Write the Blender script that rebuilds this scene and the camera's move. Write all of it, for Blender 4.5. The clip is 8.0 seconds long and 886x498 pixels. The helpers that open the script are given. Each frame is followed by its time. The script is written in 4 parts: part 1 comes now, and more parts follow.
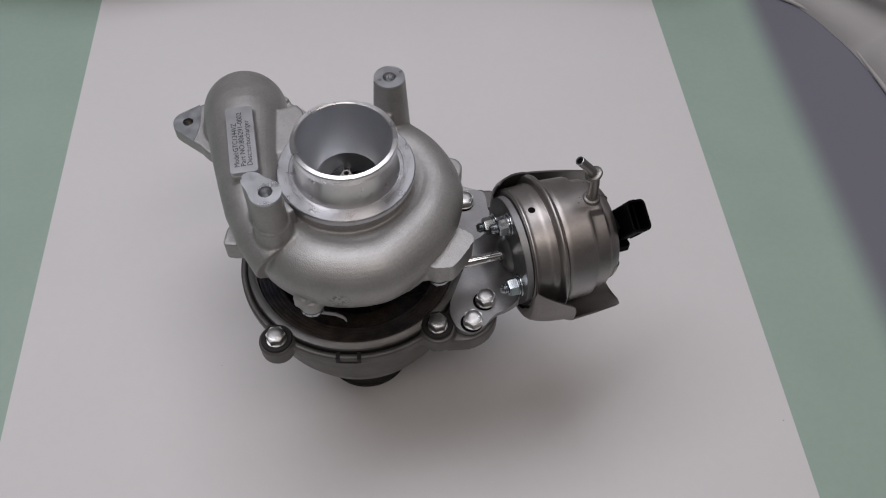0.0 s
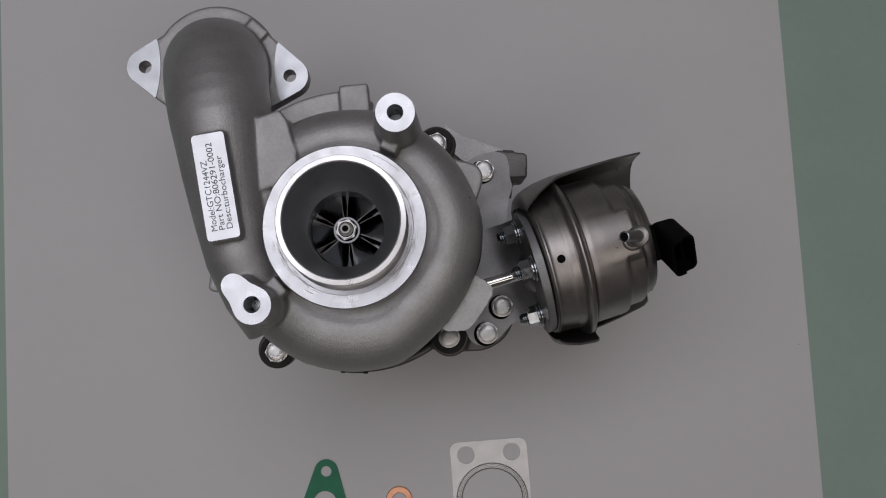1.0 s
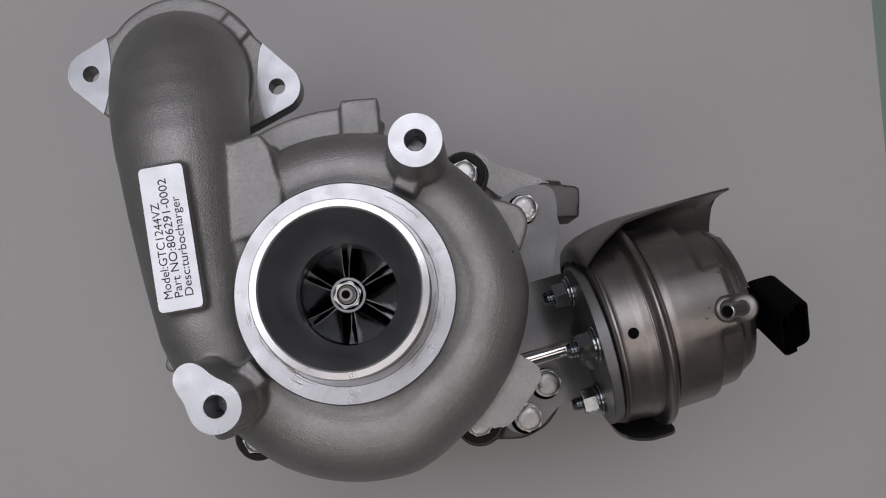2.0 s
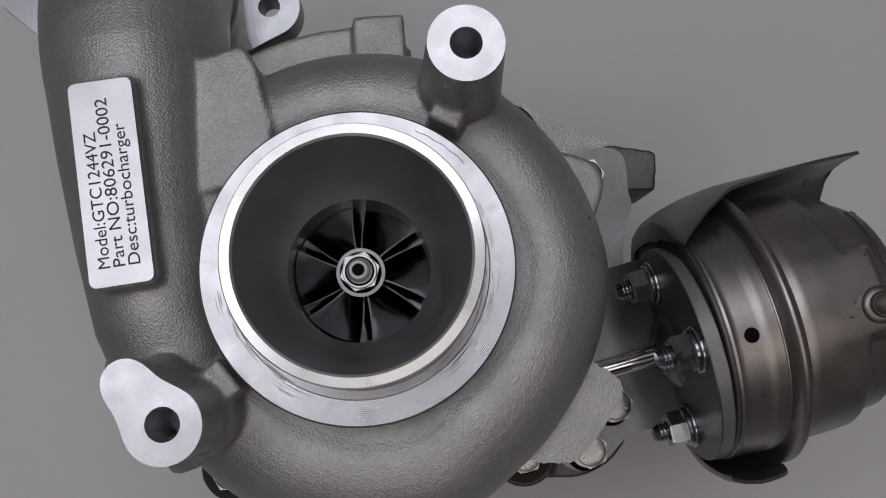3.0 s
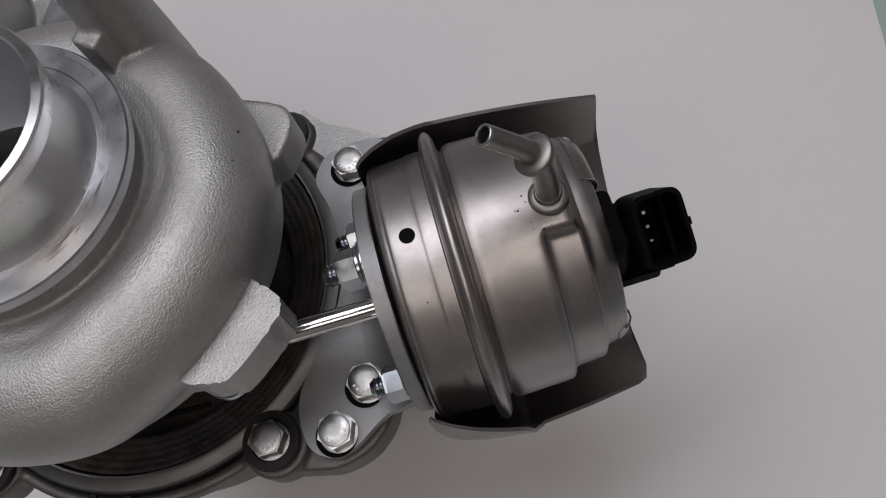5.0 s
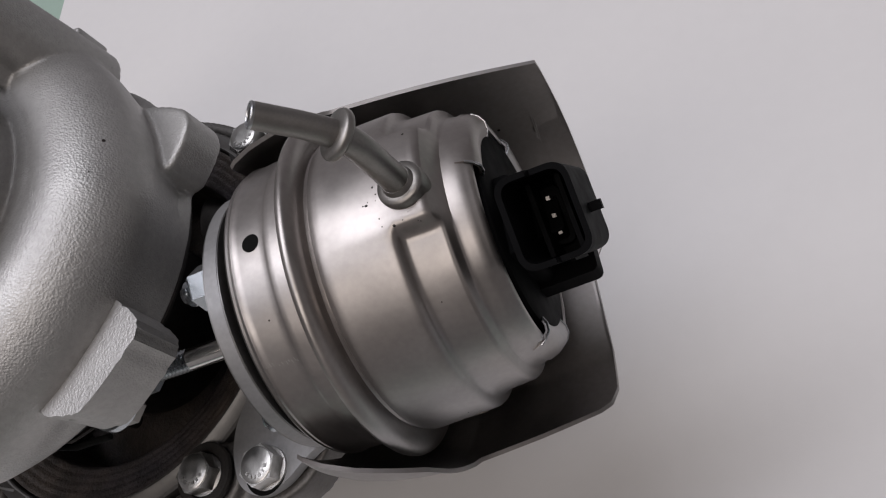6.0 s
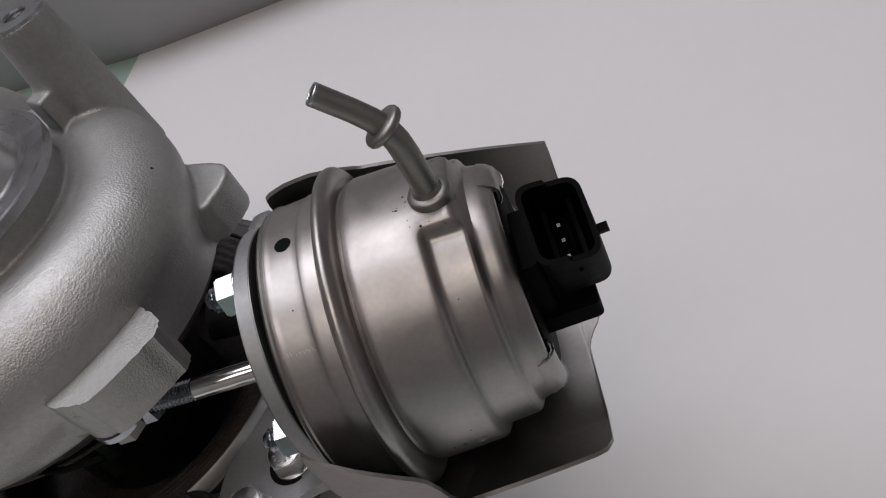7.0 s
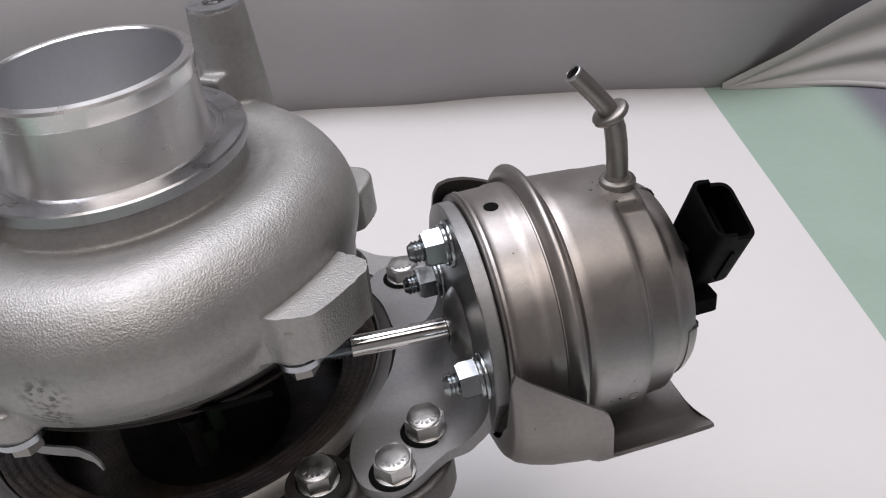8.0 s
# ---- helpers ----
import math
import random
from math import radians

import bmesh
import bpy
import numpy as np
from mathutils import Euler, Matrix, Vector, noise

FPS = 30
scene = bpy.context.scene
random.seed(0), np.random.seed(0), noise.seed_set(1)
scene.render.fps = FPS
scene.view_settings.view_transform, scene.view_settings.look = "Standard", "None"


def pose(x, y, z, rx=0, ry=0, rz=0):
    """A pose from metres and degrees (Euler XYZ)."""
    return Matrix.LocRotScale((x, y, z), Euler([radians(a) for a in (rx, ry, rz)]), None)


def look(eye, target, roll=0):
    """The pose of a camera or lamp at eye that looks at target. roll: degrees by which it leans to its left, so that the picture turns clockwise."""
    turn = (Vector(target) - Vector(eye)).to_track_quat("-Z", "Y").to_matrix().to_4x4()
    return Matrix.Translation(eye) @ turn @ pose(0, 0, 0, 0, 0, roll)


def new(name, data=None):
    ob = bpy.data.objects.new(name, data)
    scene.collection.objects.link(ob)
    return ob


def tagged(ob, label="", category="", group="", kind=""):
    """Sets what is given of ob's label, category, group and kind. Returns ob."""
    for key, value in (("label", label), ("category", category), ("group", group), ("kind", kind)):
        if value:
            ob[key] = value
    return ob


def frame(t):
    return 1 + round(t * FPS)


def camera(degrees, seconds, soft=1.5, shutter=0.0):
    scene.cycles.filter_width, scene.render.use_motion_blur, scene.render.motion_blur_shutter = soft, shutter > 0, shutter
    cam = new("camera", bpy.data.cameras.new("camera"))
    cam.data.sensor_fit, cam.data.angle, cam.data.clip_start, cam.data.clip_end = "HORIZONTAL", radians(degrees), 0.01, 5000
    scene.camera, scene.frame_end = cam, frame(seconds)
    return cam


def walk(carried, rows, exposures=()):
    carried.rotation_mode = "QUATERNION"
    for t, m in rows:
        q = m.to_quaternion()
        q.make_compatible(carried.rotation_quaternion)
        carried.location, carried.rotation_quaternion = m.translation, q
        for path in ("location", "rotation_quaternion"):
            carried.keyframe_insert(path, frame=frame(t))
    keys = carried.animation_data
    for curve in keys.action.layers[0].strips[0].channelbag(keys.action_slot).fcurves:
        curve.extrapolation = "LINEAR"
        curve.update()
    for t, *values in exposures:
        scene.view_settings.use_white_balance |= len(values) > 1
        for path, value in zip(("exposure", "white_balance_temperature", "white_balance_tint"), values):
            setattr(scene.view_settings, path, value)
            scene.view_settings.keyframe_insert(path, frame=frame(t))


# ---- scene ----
# ---------------------------------------------------------------- camera
cam = camera(53.9, 8.0, 1.15)
PATH = [
    (0, 0.0201, -0.2643, 0.4810, 35.20, -0.61, -4.67),
    (0.3, 0.0221, -0.2085, 0.5138, 24.10, -0.64, -4.24),
    (0.5, 0.0223, -0.1564, 0.5196, 14.51, -0.81, -4.06),
    (0.8, 0.0285, -0.0752, 0.5213, 6.21, -0.64, -3.44),
    (1, 0.0319, -0.0347, 0.5097, 4.17, -0.73, -3.40),
    (1.2, 0.0332, -0.0161, 0.5011, 4.59, -0.92, -3.35),
    (2.5, 0.0173, -0.0069, 0.3710, 4.25, -0.12, -2.44),
    (2.8, 0.0135, -0.0165, 0.3540, 5.29, -0.82, -2.05),
    (3, 0.0135, -0.0157, 0.3486, 6.26, -1.08, -1.88),
    (3.2, 0.0147, -0.0167, 0.3512, 9.36, -1.24, -1.60),
    (3.5, 0.0132, -0.0311, 0.3548, 14.41, -1.27, -2.64),
    (3.8, 0.0140, -0.0485, 0.3619, 18.11, -0.95, -4.71),
    (4, 0.0192, -0.0625, 0.3663, 20.98, -0.95, -4.95),
    (4.2, 0.0347, -0.0759, 0.3642, 21.63, -0.44, -4.83),
    (4.5, 0.0668, -0.0875, 0.3498, 21.95, 0.49, -5.16),
    (4.7, 0.0905, -0.0902, 0.3379, 22.20, 3.41, -3.76),
    (5.8, 0.1714, -0.0851, 0.2705, 24.56, 25.47, 1.55),
    (6, 0.1814, -0.0796, 0.2661, 24.99, 26.23, 1.95),
    (6.3, 0.1909, -0.0861, 0.2607, 31.32, 27.78, 3.43),
    (6.5, 0.1880, -0.0947, 0.2581, 33.95, 27.46, 4.48),
    (6.8, 0.1786, -0.1103, 0.2558, 39.01, 24.33, 5.17),
    (7, 0.1702, -0.1239, 0.2577, 42.71, 21.86, 4.93),
    (7.2, 0.1603, -0.1381, 0.2555, 45.66, 19.00, 4.60),
    (7.5, 0.1255, -0.1650, 0.2354, 52.46, 12.36, 1.72),
    (7.7, 0.1001, -0.1668, 0.2445, 52.21, 8.87, -1.98),
    (8, 0.0783, -0.1831, 0.2602, 55.18, 6.27, -2.86),
]
EXPOSURES = [(0, 0.06), (0.5, -0.36), (1.0, -0.82), (1.2, -0.82), (2.5, -0.82), (3.0, -0.84), (3.5, -0.70), (4.2, -0.56), (4.7, -0.30), (5.8, 0.39), (6.5, 0.24), (7.2, 0.26), (7.5, 0.36), (8.0, 0.80)]
walk(cam, [(t, pose(x, y, z, rx, ry, rz)) for t, x, y, z, rx, ry, rz in PATH], EXPOSURES)

# ---------------------------------------------------------------- light
world = bpy.data.worlds.new("world")
world.use_nodes = True
world.node_tree.nodes["Background"].inputs["Color"].default_value = (0.5, 0.52, 0.55, 1)
world.node_tree.nodes["Background"].inputs["Strength"].default_value = 0.04
scene.world = world


def area_light(name, eye, target, sx, sy, watts, colour):
    data = bpy.data.lights.new(name, "AREA")
    data.shape, data.size, data.size_y = "RECTANGLE", sx, sy
    data.energy, data.color = watts, colour
    ob = new(name, data)
    ob.matrix_world = look(eye, target)
    return ob


area_light("ceiling_lamp_light", (0.2, -0.70, 1.60), (0.15, -0.60, 0), 1.7, 0.50, 7.2, (1.0, 0.91, 0.86))
area_light("ceiling_lamp_light", (-0.25, 0.33, 1.60), (-0.2, 0.24, 0), 1.6, 0.80, 16.0, (0.93, 0.922, 0.99))

# ---------------------------------------------------------------- materials


def material(name, colour, rough=0.5, metal=0.0, grain=0.0, grain_size=1.0, mottle=0.0, mottle_size=20.0,
             rough_vary=0.0, stains=0.0, stain_size=15.0, stain_colour=(0.05, 0.045, 0.04), gloss=0.5, specks=0.0, tint=None, pebbles=0.0):
    """A surface with fine relief (grain, in mm) and two scales of variation in tone and gloss."""
    mat = bpy.data.materials.new(name)
    mat.use_nodes = True
    nt = mat.node_tree
    n, link = nt.nodes, nt.links.new
    b = n["Principled BSDF"]
    b.inputs["Metallic"].default_value = metal
    b.inputs["Roughness"].default_value = rough
    b.inputs["Specular IOR Level"].default_value = gloss
    co = n.new("ShaderNodeTexCoord")

    def noise_at(size_mm, detail=3.0, rugged=0.5):
        t = n.new("ShaderNodeTexNoise")
        t.inputs["Scale"].default_value = 1000.0 / size_mm
        t.inputs["Detail"].default_value = detail
        t.inputs["Roughness"].default_value = rugged
        link(co.outputs["Object"], t.inputs["Vector"])
        return t.outputs["Fac"]

    def ranged(fac, lo, hi, a=0.3, c=0.7):
        r = n.new("ShaderNodeMapRange")
        r.inputs["From Min"].default_value, r.inputs["From Max"].default_value = a, c
        r.inputs["To Min"].default_value, r.inputs["To Max"].default_value = lo, hi
        link(fac, r.inputs["Value"])
        return r.outputs["Result"]

    rgb = n.new("ShaderNodeRGB")
    rgb.outputs[0].default_value = (*colour, 1)
    out = rgb.outputs[0]
    if tint:
        m = n.new("ShaderNodeMix")
        m.data_type = "RGBA"
        link(ranged(noise_at(34, 3), 0.0, 1.0, 0.44, 0.70), m.inputs["Factor"])
        link(out, m.inputs["A"])
        m.inputs["B"].default_value = (*tint, 1)
        out = m.outputs["Result"]
    if mottle:
        m = n.new("ShaderNodeMix")
        m.data_type, m.blend_type = "RGBA", "MULTIPLY"
        m.inputs["Factor"].default_value = 1.0
        link(out, m.inputs["A"])
        g = n.new("ShaderNodeMath")
        g.operation = "MULTIPLY"
        link(ranged(noise_at(mottle_size, 4), 1 - mottle, 1 + mottle), g.inputs[0])
        link(ranged(noise_at(mottle_size / 14, 2), 1 - mottle * 0.6, 1 + mottle * 0.6), g.inputs[1])
        c = n.new("ShaderNodeCombineColor")
        for k in ("Red", "Green", "Blue"):
            link(g.outputs[0], c.inputs[k])
        link(c.outputs[0], m.inputs["B"])
        out = m.outputs["Result"]
    if stains:
        m = n.new("ShaderNodeMix")
        m.data_type = "RGBA"
        link(out, m.inputs["A"])
        m.inputs["B"].default_value = (*stain_colour, 1)
        link(ranged(noise_at(stain_size, 6), 0.0, stains, 0.56, 0.74), m.inputs["Factor"])
        out = m.outputs["Result"]
    if specks:
        vo = n.new("ShaderNodeTexVoronoi")
        vo.inputs["Scale"].default_value = 1000.0 / 5.0
        link(co.outputs["Object"], vo.inputs["Vector"])
        spot = n.new("ShaderNodeMath")
        spot.operation = "LESS_THAN"
        link(vo.outputs["Distance"], spot.inputs[0])
        size = n.new("ShaderNodeSeparateColor")
        link(vo.outputs["Color"], size.inputs[0])
        link(ranged(size.outputs[0], 0.0, 0.085, 1 - specks, 1.0), spot.inputs[1])
        m = n.new("ShaderNodeMix")
        m.data_type = "RGBA"
        link(spot.outputs[0], m.inputs["Factor"])
        link(out, m.inputs["A"])
        m.inputs["B"].default_value = (0.03, 0.025, 0.022, 1)
        out = m.outputs["Result"]
    link(out, b.inputs["Base Color"])
    if rough_vary:
        link(ranged(noise_at(mottle_size * 0.6, 5), rough - rough_vary, rough + rough_vary), b.inputs["Roughness"])
    if grain:
        bump = n.new("ShaderNodeBump")
        bump.inputs["Strength"].default_value = 1.0
        bump.inputs["Distance"].default_value = grain * 0.001
        height = noise_at(grain_size, 3.0, 0.62)
        if pebbles:
            vo = n.new("ShaderNodeTexVoronoi")
            vo.feature = "SMOOTH_F1"
            vo.inputs["Scale"].default_value = 1000.0 / pebbles
            vo.inputs["Smoothness"].default_value = 0.6
            link(co.outputs["Object"], vo.inputs["Vector"])
            add = n.new("ShaderNodeMath")
            add.operation = "ADD"
            link(vo.outputs["Distance"], add.inputs[0])
            link(ranged(height, 0.0, 0.3), add.inputs[1])
            height = add.outputs[0]
        link(height, bump.inputs["Height"])
        link(bump.outputs["Normal"], b.inputs["Normal"])
    return mat


CAST = material("cast_aluminium", (0.385, 0.378, 0.371), 0.47, 0.68, 0.085, 0.30, 0.10, 18, 0.05, specks=0.05, pebbles=0.48)
MACHINED = material("machined_aluminium", (0.49, 0.497, 0.515), 0.30, 1.0, 0.004, 0.25, 0.05, 9, 0.06)
STEEL_CAN = material("satin_steel", (0.39, 0.362, 0.346), 0.41, 1.0, 0.004, 0.3, 0.07, 16, 0.06, 0.15, 12, specks=0.30, tint=(0.37, 0.358, 0.358))
SHIELD = material("shield_steel", (0.285, 0.268, 0.26), 0.46, 1.0, 0.008, 0.4, 0.08, 18, 0.06, specks=0.2)
BRACKET = material("bracket_steel", (0.30, 0.297, 0.30), 0.50, 0.70, 0.01, 0.5, 0.10, 15, 0.06)
PLATE_STEEL = material("plate_steel", (0.21, 0.207, 0.205), 0.38, 0.95, 0.01, 0.5, 0.12, 15, 0.06)
IRON = material("cast_iron", (0.14, 0.133, 0.128), 0.52, 0.75, 0.12, 0.9, 0.14, 14, 0.06, 0.3, 18)
DARK_IRON = material("dark_iron", (0.046, 0.036, 0.030), 0.48, 0.0, 0.40, 1.1, 0.45, 6, 0.08, gloss=0.4, tint=(0.022, 0.021, 0.030))
BLACK_IRON = material("black_iron", (0.022, 0.020, 0.019), 0.55, 0.0, 0.12, 1.2, 0.3, 8, 0.1, gloss=0.2)
BOLT = material("bolt_steel", (0.53, 0.522, 0.51), 0.36, 1.0, 0.03, 0.5, 0.12, 4, 0.08, 0.5, 5, (0.20, 0.185, 0.17))
ZINC = material("zinc_plate", (0.40, 0.425, 0.445), 0.22, 1.0, 0.004, 0.3, 0.10, 4, 0.06)
CHROME = material("polished_rod", (0.72, 0.71, 0.70), 0.13, 1.0, 0.0, 1, 0.05, 6, 0.03)
TOOLED = material("tooled_metal", (0.30, 0.27, 0.24), 0.45, 1.0, 0.0, 1, 0.1, 4)
NIPPLE = material("nipple_steel", (0.30, 0.285, 0.27), 0.44, 1.0, 0.006, 0.3, 0.08, 6, 0.05)
WHEEL = material("wheel_alloy", (0.14, 0.14, 0.145), 0.20, 1.0, 0.004, 0.4, 0.08, 5, 0.05)
PLASTIC = material("black_plastic", (0.0035, 0.0035, 0.004), 0.62, 0.0, 0.02, 0.5, 0.1, 6, 0.06, gloss=0.05)
# Near-black for dark trim and for hole insides, where it stands for shade.
HOLE = material("hole_dark", (0.006, 0.006, 0.006), 0.8, 0.0, 0.0, 1, 0.1, 3, gloss=0.05)
RING = material("ring_steel", (0.15, 0.146, 0.142), 0.48, 0.95, 0.01, 0.6, 0.08, 12, 0.06, 0.2, 9)
PLATE = material("label_film", (0.53, 0.535, 0.555), 0.32, 0.85, 0.003, 0.3, 0.03, 10, 0.03)
INK = material("black_ink", (0.02, 0.02, 0.022), 0.5, 0.0, 0.0, 1, 0.1, 2)
GREEN_WIRE = material("green_plastic", (0.004, 0.017, 0.006), 0.6, 0.0, 0.01, 0.6, 0.1, 5)
GASKET_GREEN = material("green_gasket_coat", (0.012, 0.19, 0.095), 0.55, 0.0, 0.02, 0.6, 0.10, 8)
COPPER = material("copper", (0.86, 0.46, 0.29), 0.48, 1.0, 0.006, 0.5, 0.08, 4, 0.05)
GASKET_STEEL = material("gasket_steel", (0.65, 0.642, 0.635), 0.50, 1.0, 0.004, 0.6, 0.05, 10, 0.04)
SHEET = material("white_board", (0.655, 0.642, 0.64), 0.6, 0.0, 0.02, 1.5, 0.012, 90, specks=0.003)
MAT = material("green_table_top", (0.32, 0.42, 0.36), 0.45, 0.0, 0.01, 1.2, 0.03, 60)
CLOTH_GREY = material("grey_cloth", (0.34, 0.33, 0.34), 0.9, 0.0, 0.04, 0.9, 0.025, 60)
CLOTH_WHITE = material("white_cloth", (0.41, 0.397, 0.39), 0.9, 0.0, 0.04, 0.9, 0.02, 60)
TABLE_GREY = material("grey_table", (0.16, 0.155, 0.18), 0.6, 0.0, 0.02, 1.5, 0.05, 50)
FLOOR = material("grey_floor", (0.25, 0.24, 0.27), 0.6, 0.0, 0.02, 2, 0.06, 120)
# Wall and ceiling tones are set by what the metal should mirror.
WALL = material("wall_paint", (0.47, 0.455, 0.448), 0.8, 0.0, 0.05, 2, 0.04, 200)
CEILING = material("ceiling_paint", (0.12, 0.118, 0.118), 0.85, 0.0, 0.05, 2, 0.03, 200)



def turned(mat, pitch_mm, depth_mm, axis=(0.0, 0.0)):
    """Adds fine concentric tool marks about an upright axis to a metal, with darker rubbed bands."""
    nt = mat.node_tree
    n, link = nt.nodes, nt.links.new
    b = n["Principled BSDF"]
    co = n.new("ShaderNodeTexCoord")
    mp = n.new("ShaderNodeMapping")
    mp.inputs["Location"].default_value = (-axis[0] * 0.001, -axis[1] * 0.001, 0)
    link(co.outputs["Object"], mp.inputs["Vector"])
    w = n.new("ShaderNodeTexWave")
    w.wave_type, w.rings_direction = "RINGS", "Z"
    w.inputs["Scale"].default_value = 1000.0 / pitch_mm / 3.2
    w.inputs["Distortion"].default_value = 0.6
    w.inputs["Detail"].default_value = 1.0
    link(mp.outputs["Vector"], w.inputs["Vector"])
    bump = n.new("ShaderNodeBump")
    bump.inputs["Distance"].default_value = depth_mm * 0.001
    link(w.outputs["Fac"], bump.inputs["Height"])
    link(bump.outputs["Normal"], b.inputs["Normal"])
    return mat


def brushed(mat, amount):
    """Draws a turned metal's highlights out along the axis of the lathe."""
    n, link = mat.node_tree.nodes, mat.node_tree.links.new
    b = n["Principled BSDF"]
    way = n.new("ShaderNodeTangent")
    way.direction_type, way.axis = "RADIAL", "Z"
    link(way.outputs["Tangent"], b.inputs["Tangent"])
    b.inputs["Anisotropic"].default_value = amount
    b.inputs["Anisotropic Rotation"].default_value = 0.25


def smudged(mat, centre, size):
    """Adds a patch of sooty blotches about one place, in mm."""
    nt = mat.node_tree
    n, link = nt.nodes, nt.links.new
    b = n["Principled BSDF"]
    base = b.inputs["Base Color"].links[0].from_socket
    co = n.new("ShaderNodeTexCoord")
    gap = n.new("ShaderNodeVectorMath")
    gap.operation = "DISTANCE"
    gap.inputs[1].default_value = [c * 0.001 for c in centre]
    link(co.outputs["Object"], gap.inputs[0])
    near = n.new("ShaderNodeMapRange")
    near.inputs["From Min"].default_value, near.inputs["From Max"].default_value = size * 0.0004, size * 0.001
    near.inputs["To Min"].default_value, near.inputs["To Max"].default_value = 0.72, 0.0
    link(gap.outputs["Value"], near.inputs["Value"])
    t = n.new("ShaderNodeTexNoise")
    t.inputs["Scale"].default_value, t.inputs["Detail"].default_value = 700, 5
    link(co.outputs["Object"], t.inputs["Vector"])
    blot = n.new("ShaderNodeMapRange")
    blot.inputs["From Min"].default_value, blot.inputs["From Max"].default_value = 0.46, 0.60
    link(t.outputs["Fac"], blot.inputs["Value"])
    both = n.new("ShaderNodeMath")
    both.operation = "MULTIPLY"
    link(near.outputs["Result"], both.inputs[0])
    link(blot.outputs["Result"], both.inputs[1])
    m = n.new("ShaderNodeMix")
    m.data_type = "RGBA"
    link(both.outputs[0], m.inputs["Factor"])
    link(base, m.inputs["A"])
    m.inputs["B"].default_value = (0.045, 0.040, 0.036, 1)
    link(m.outputs["Result"], b.inputs["Base Color"])


smudged(CAST, (-7.5, -55.0, 140.5), 7)
smudged(CAST, (-6.0, -56.5, 149), 6)


def faded(mat, x0, x1, colour):
    """Lets a sheet's colour fade into another between two places along x, in mm."""
    nt = mat.node_tree
    n, link = nt.nodes, nt.links.new
    b = n["Principled BSDF"]
    base = b.inputs["Base Color"].links[0].from_socket
    co = n.new("ShaderNodeTexCoord")
    ax = n.new("ShaderNodeSeparateXYZ")
    link(co.outputs["Object"], ax.inputs[0])
    fade = n.new("ShaderNodeMapRange")
    fade.interpolation_type = "SMOOTHSTEP"
    fade.inputs["From Min"].default_value, fade.inputs["From Max"].default_value = x0 * 0.001, x1 * 0.001
    link(ax.outputs["X"], fade.inputs["Value"])
    m = n.new("ShaderNodeMix")
    m.data_type = "RGBA"
    link(fade.outputs["Result"], m.inputs["Factor"])
    link(base, m.inputs["A"])
    m.inputs["B"].default_value = (*colour, 1)
    link(m.outputs["Result"], b.inputs["Base Color"])


faded(MAT, 318, 346, (0.165, 0.163, 0.195))
PIPE = material("turned_pipe", (0.84, 0.83, 0.83), 0.30, 1.0, 0.0, 1, 0.04, 9, 0.04)
BORE = material("bored_aluminium", (0.71, 0.725, 0.75), 0.39, 1.0, 0.003, 0.3, 0.03, 14, 0.04)
brushed(PIPE, 0.75)
COLLAR = turned(material("turned_collar", (0.485, 0.487, 0.505), 0.31, 1.0, 0.0, 1, 0.05, 9, 0.05, 0.5, 5.0, (0.30, 0.27, 0.25)), 0.35, 0.003)
EAR = turned(material("milled_ear", (0.46, 0.472, 0.495), 0.36, 1.0, 0.0, 1, 0.05, 9, 0.05), 1.6, 0.005, (13.0, 75.0))

# ---------------------------------------------------------------- mesh helpers (millimetres)
MM = Matrix.Scale(0.001, 4)


def finish(bm, smooth=True, angle=38):
    bmesh.ops.remove_doubles(bm, verts=bm.verts, dist=1e-4)
    bmesh.ops.recalc_face_normals(bm, faces=bm.faces)
    for f in bm.faces:
        f.smooth = smooth
    if smooth:
        lim = radians(angle)
        for e in bm.edges:
            if len(e.link_faces) == 2 and e.calc_face_angle(0) > lim:
                e.smooth = False


def part(name, bm, mat, parent, label="", smooth=True, angle=38, matrix=None):
    """One mesh object under a thing or under a part; the bmesh is in millimetres."""
    if matrix is not None:
        bmesh.ops.transform(bm, matrix=matrix, verts=bm.verts)
    finish(bm, smooth, angle)
    bmesh.ops.transform(bm, matrix=MM, verts=bm.verts)
    me = bpy.data.meshes.new(name)
    bm.to_mesh(me)
    bm.free()
    me.materials.append(mat)
    ob = new(name, me)
    if parent is not None:
        ob.parent = parent
    if label:
        tagged(ob, label)
    return ob


def bevelled(bm, width, segments=2, angle=40):
    edges = [e for e in bm.edges if len(e.link_faces) == 2 and e.calc_face_angle(0) > radians(angle)]
    bmesh.ops.bevel(bm, geom=edges, offset=width, segments=segments, profile=0.5, affect="EDGES", clamp_overlap=True)
    return bm


def grid_faces(bm, rings, closed_u=False, closed_v=True):
    """Quads between rows of vertices."""
    n = len(rings)
    for i in range(n if closed_u else n - 1):
        a, b = rings[i], rings[(i + 1) % n]
        m = len(a)
        for j in range(m if closed_v else m - 1):
            k = (j + 1) % m
            try:
                bm.faces.new((a[j], a[k], b[k], b[j]))
            except ValueError:
                pass


def lathe(bm, profile, segs=64, closed=False, cap=True, m=None):
    """Turns (radius, height) rows about z; closed: the rows form a loop (a ring)."""
    rings = []
    for r, z in profile:
        ring = []
        for j in range(segs):
            t = 2 * math.pi * j / segs
            v = Vector((r * math.cos(t), r * math.sin(t), z))
            ring.append(bm.verts.new(m @ v if m else v))
        rings.append(ring)
    grid_faces(bm, rings, closed_u=closed)
    if cap and not closed:
        bm.faces.new(rings[0])
        bm.faces.new(rings[-1])
    return bm


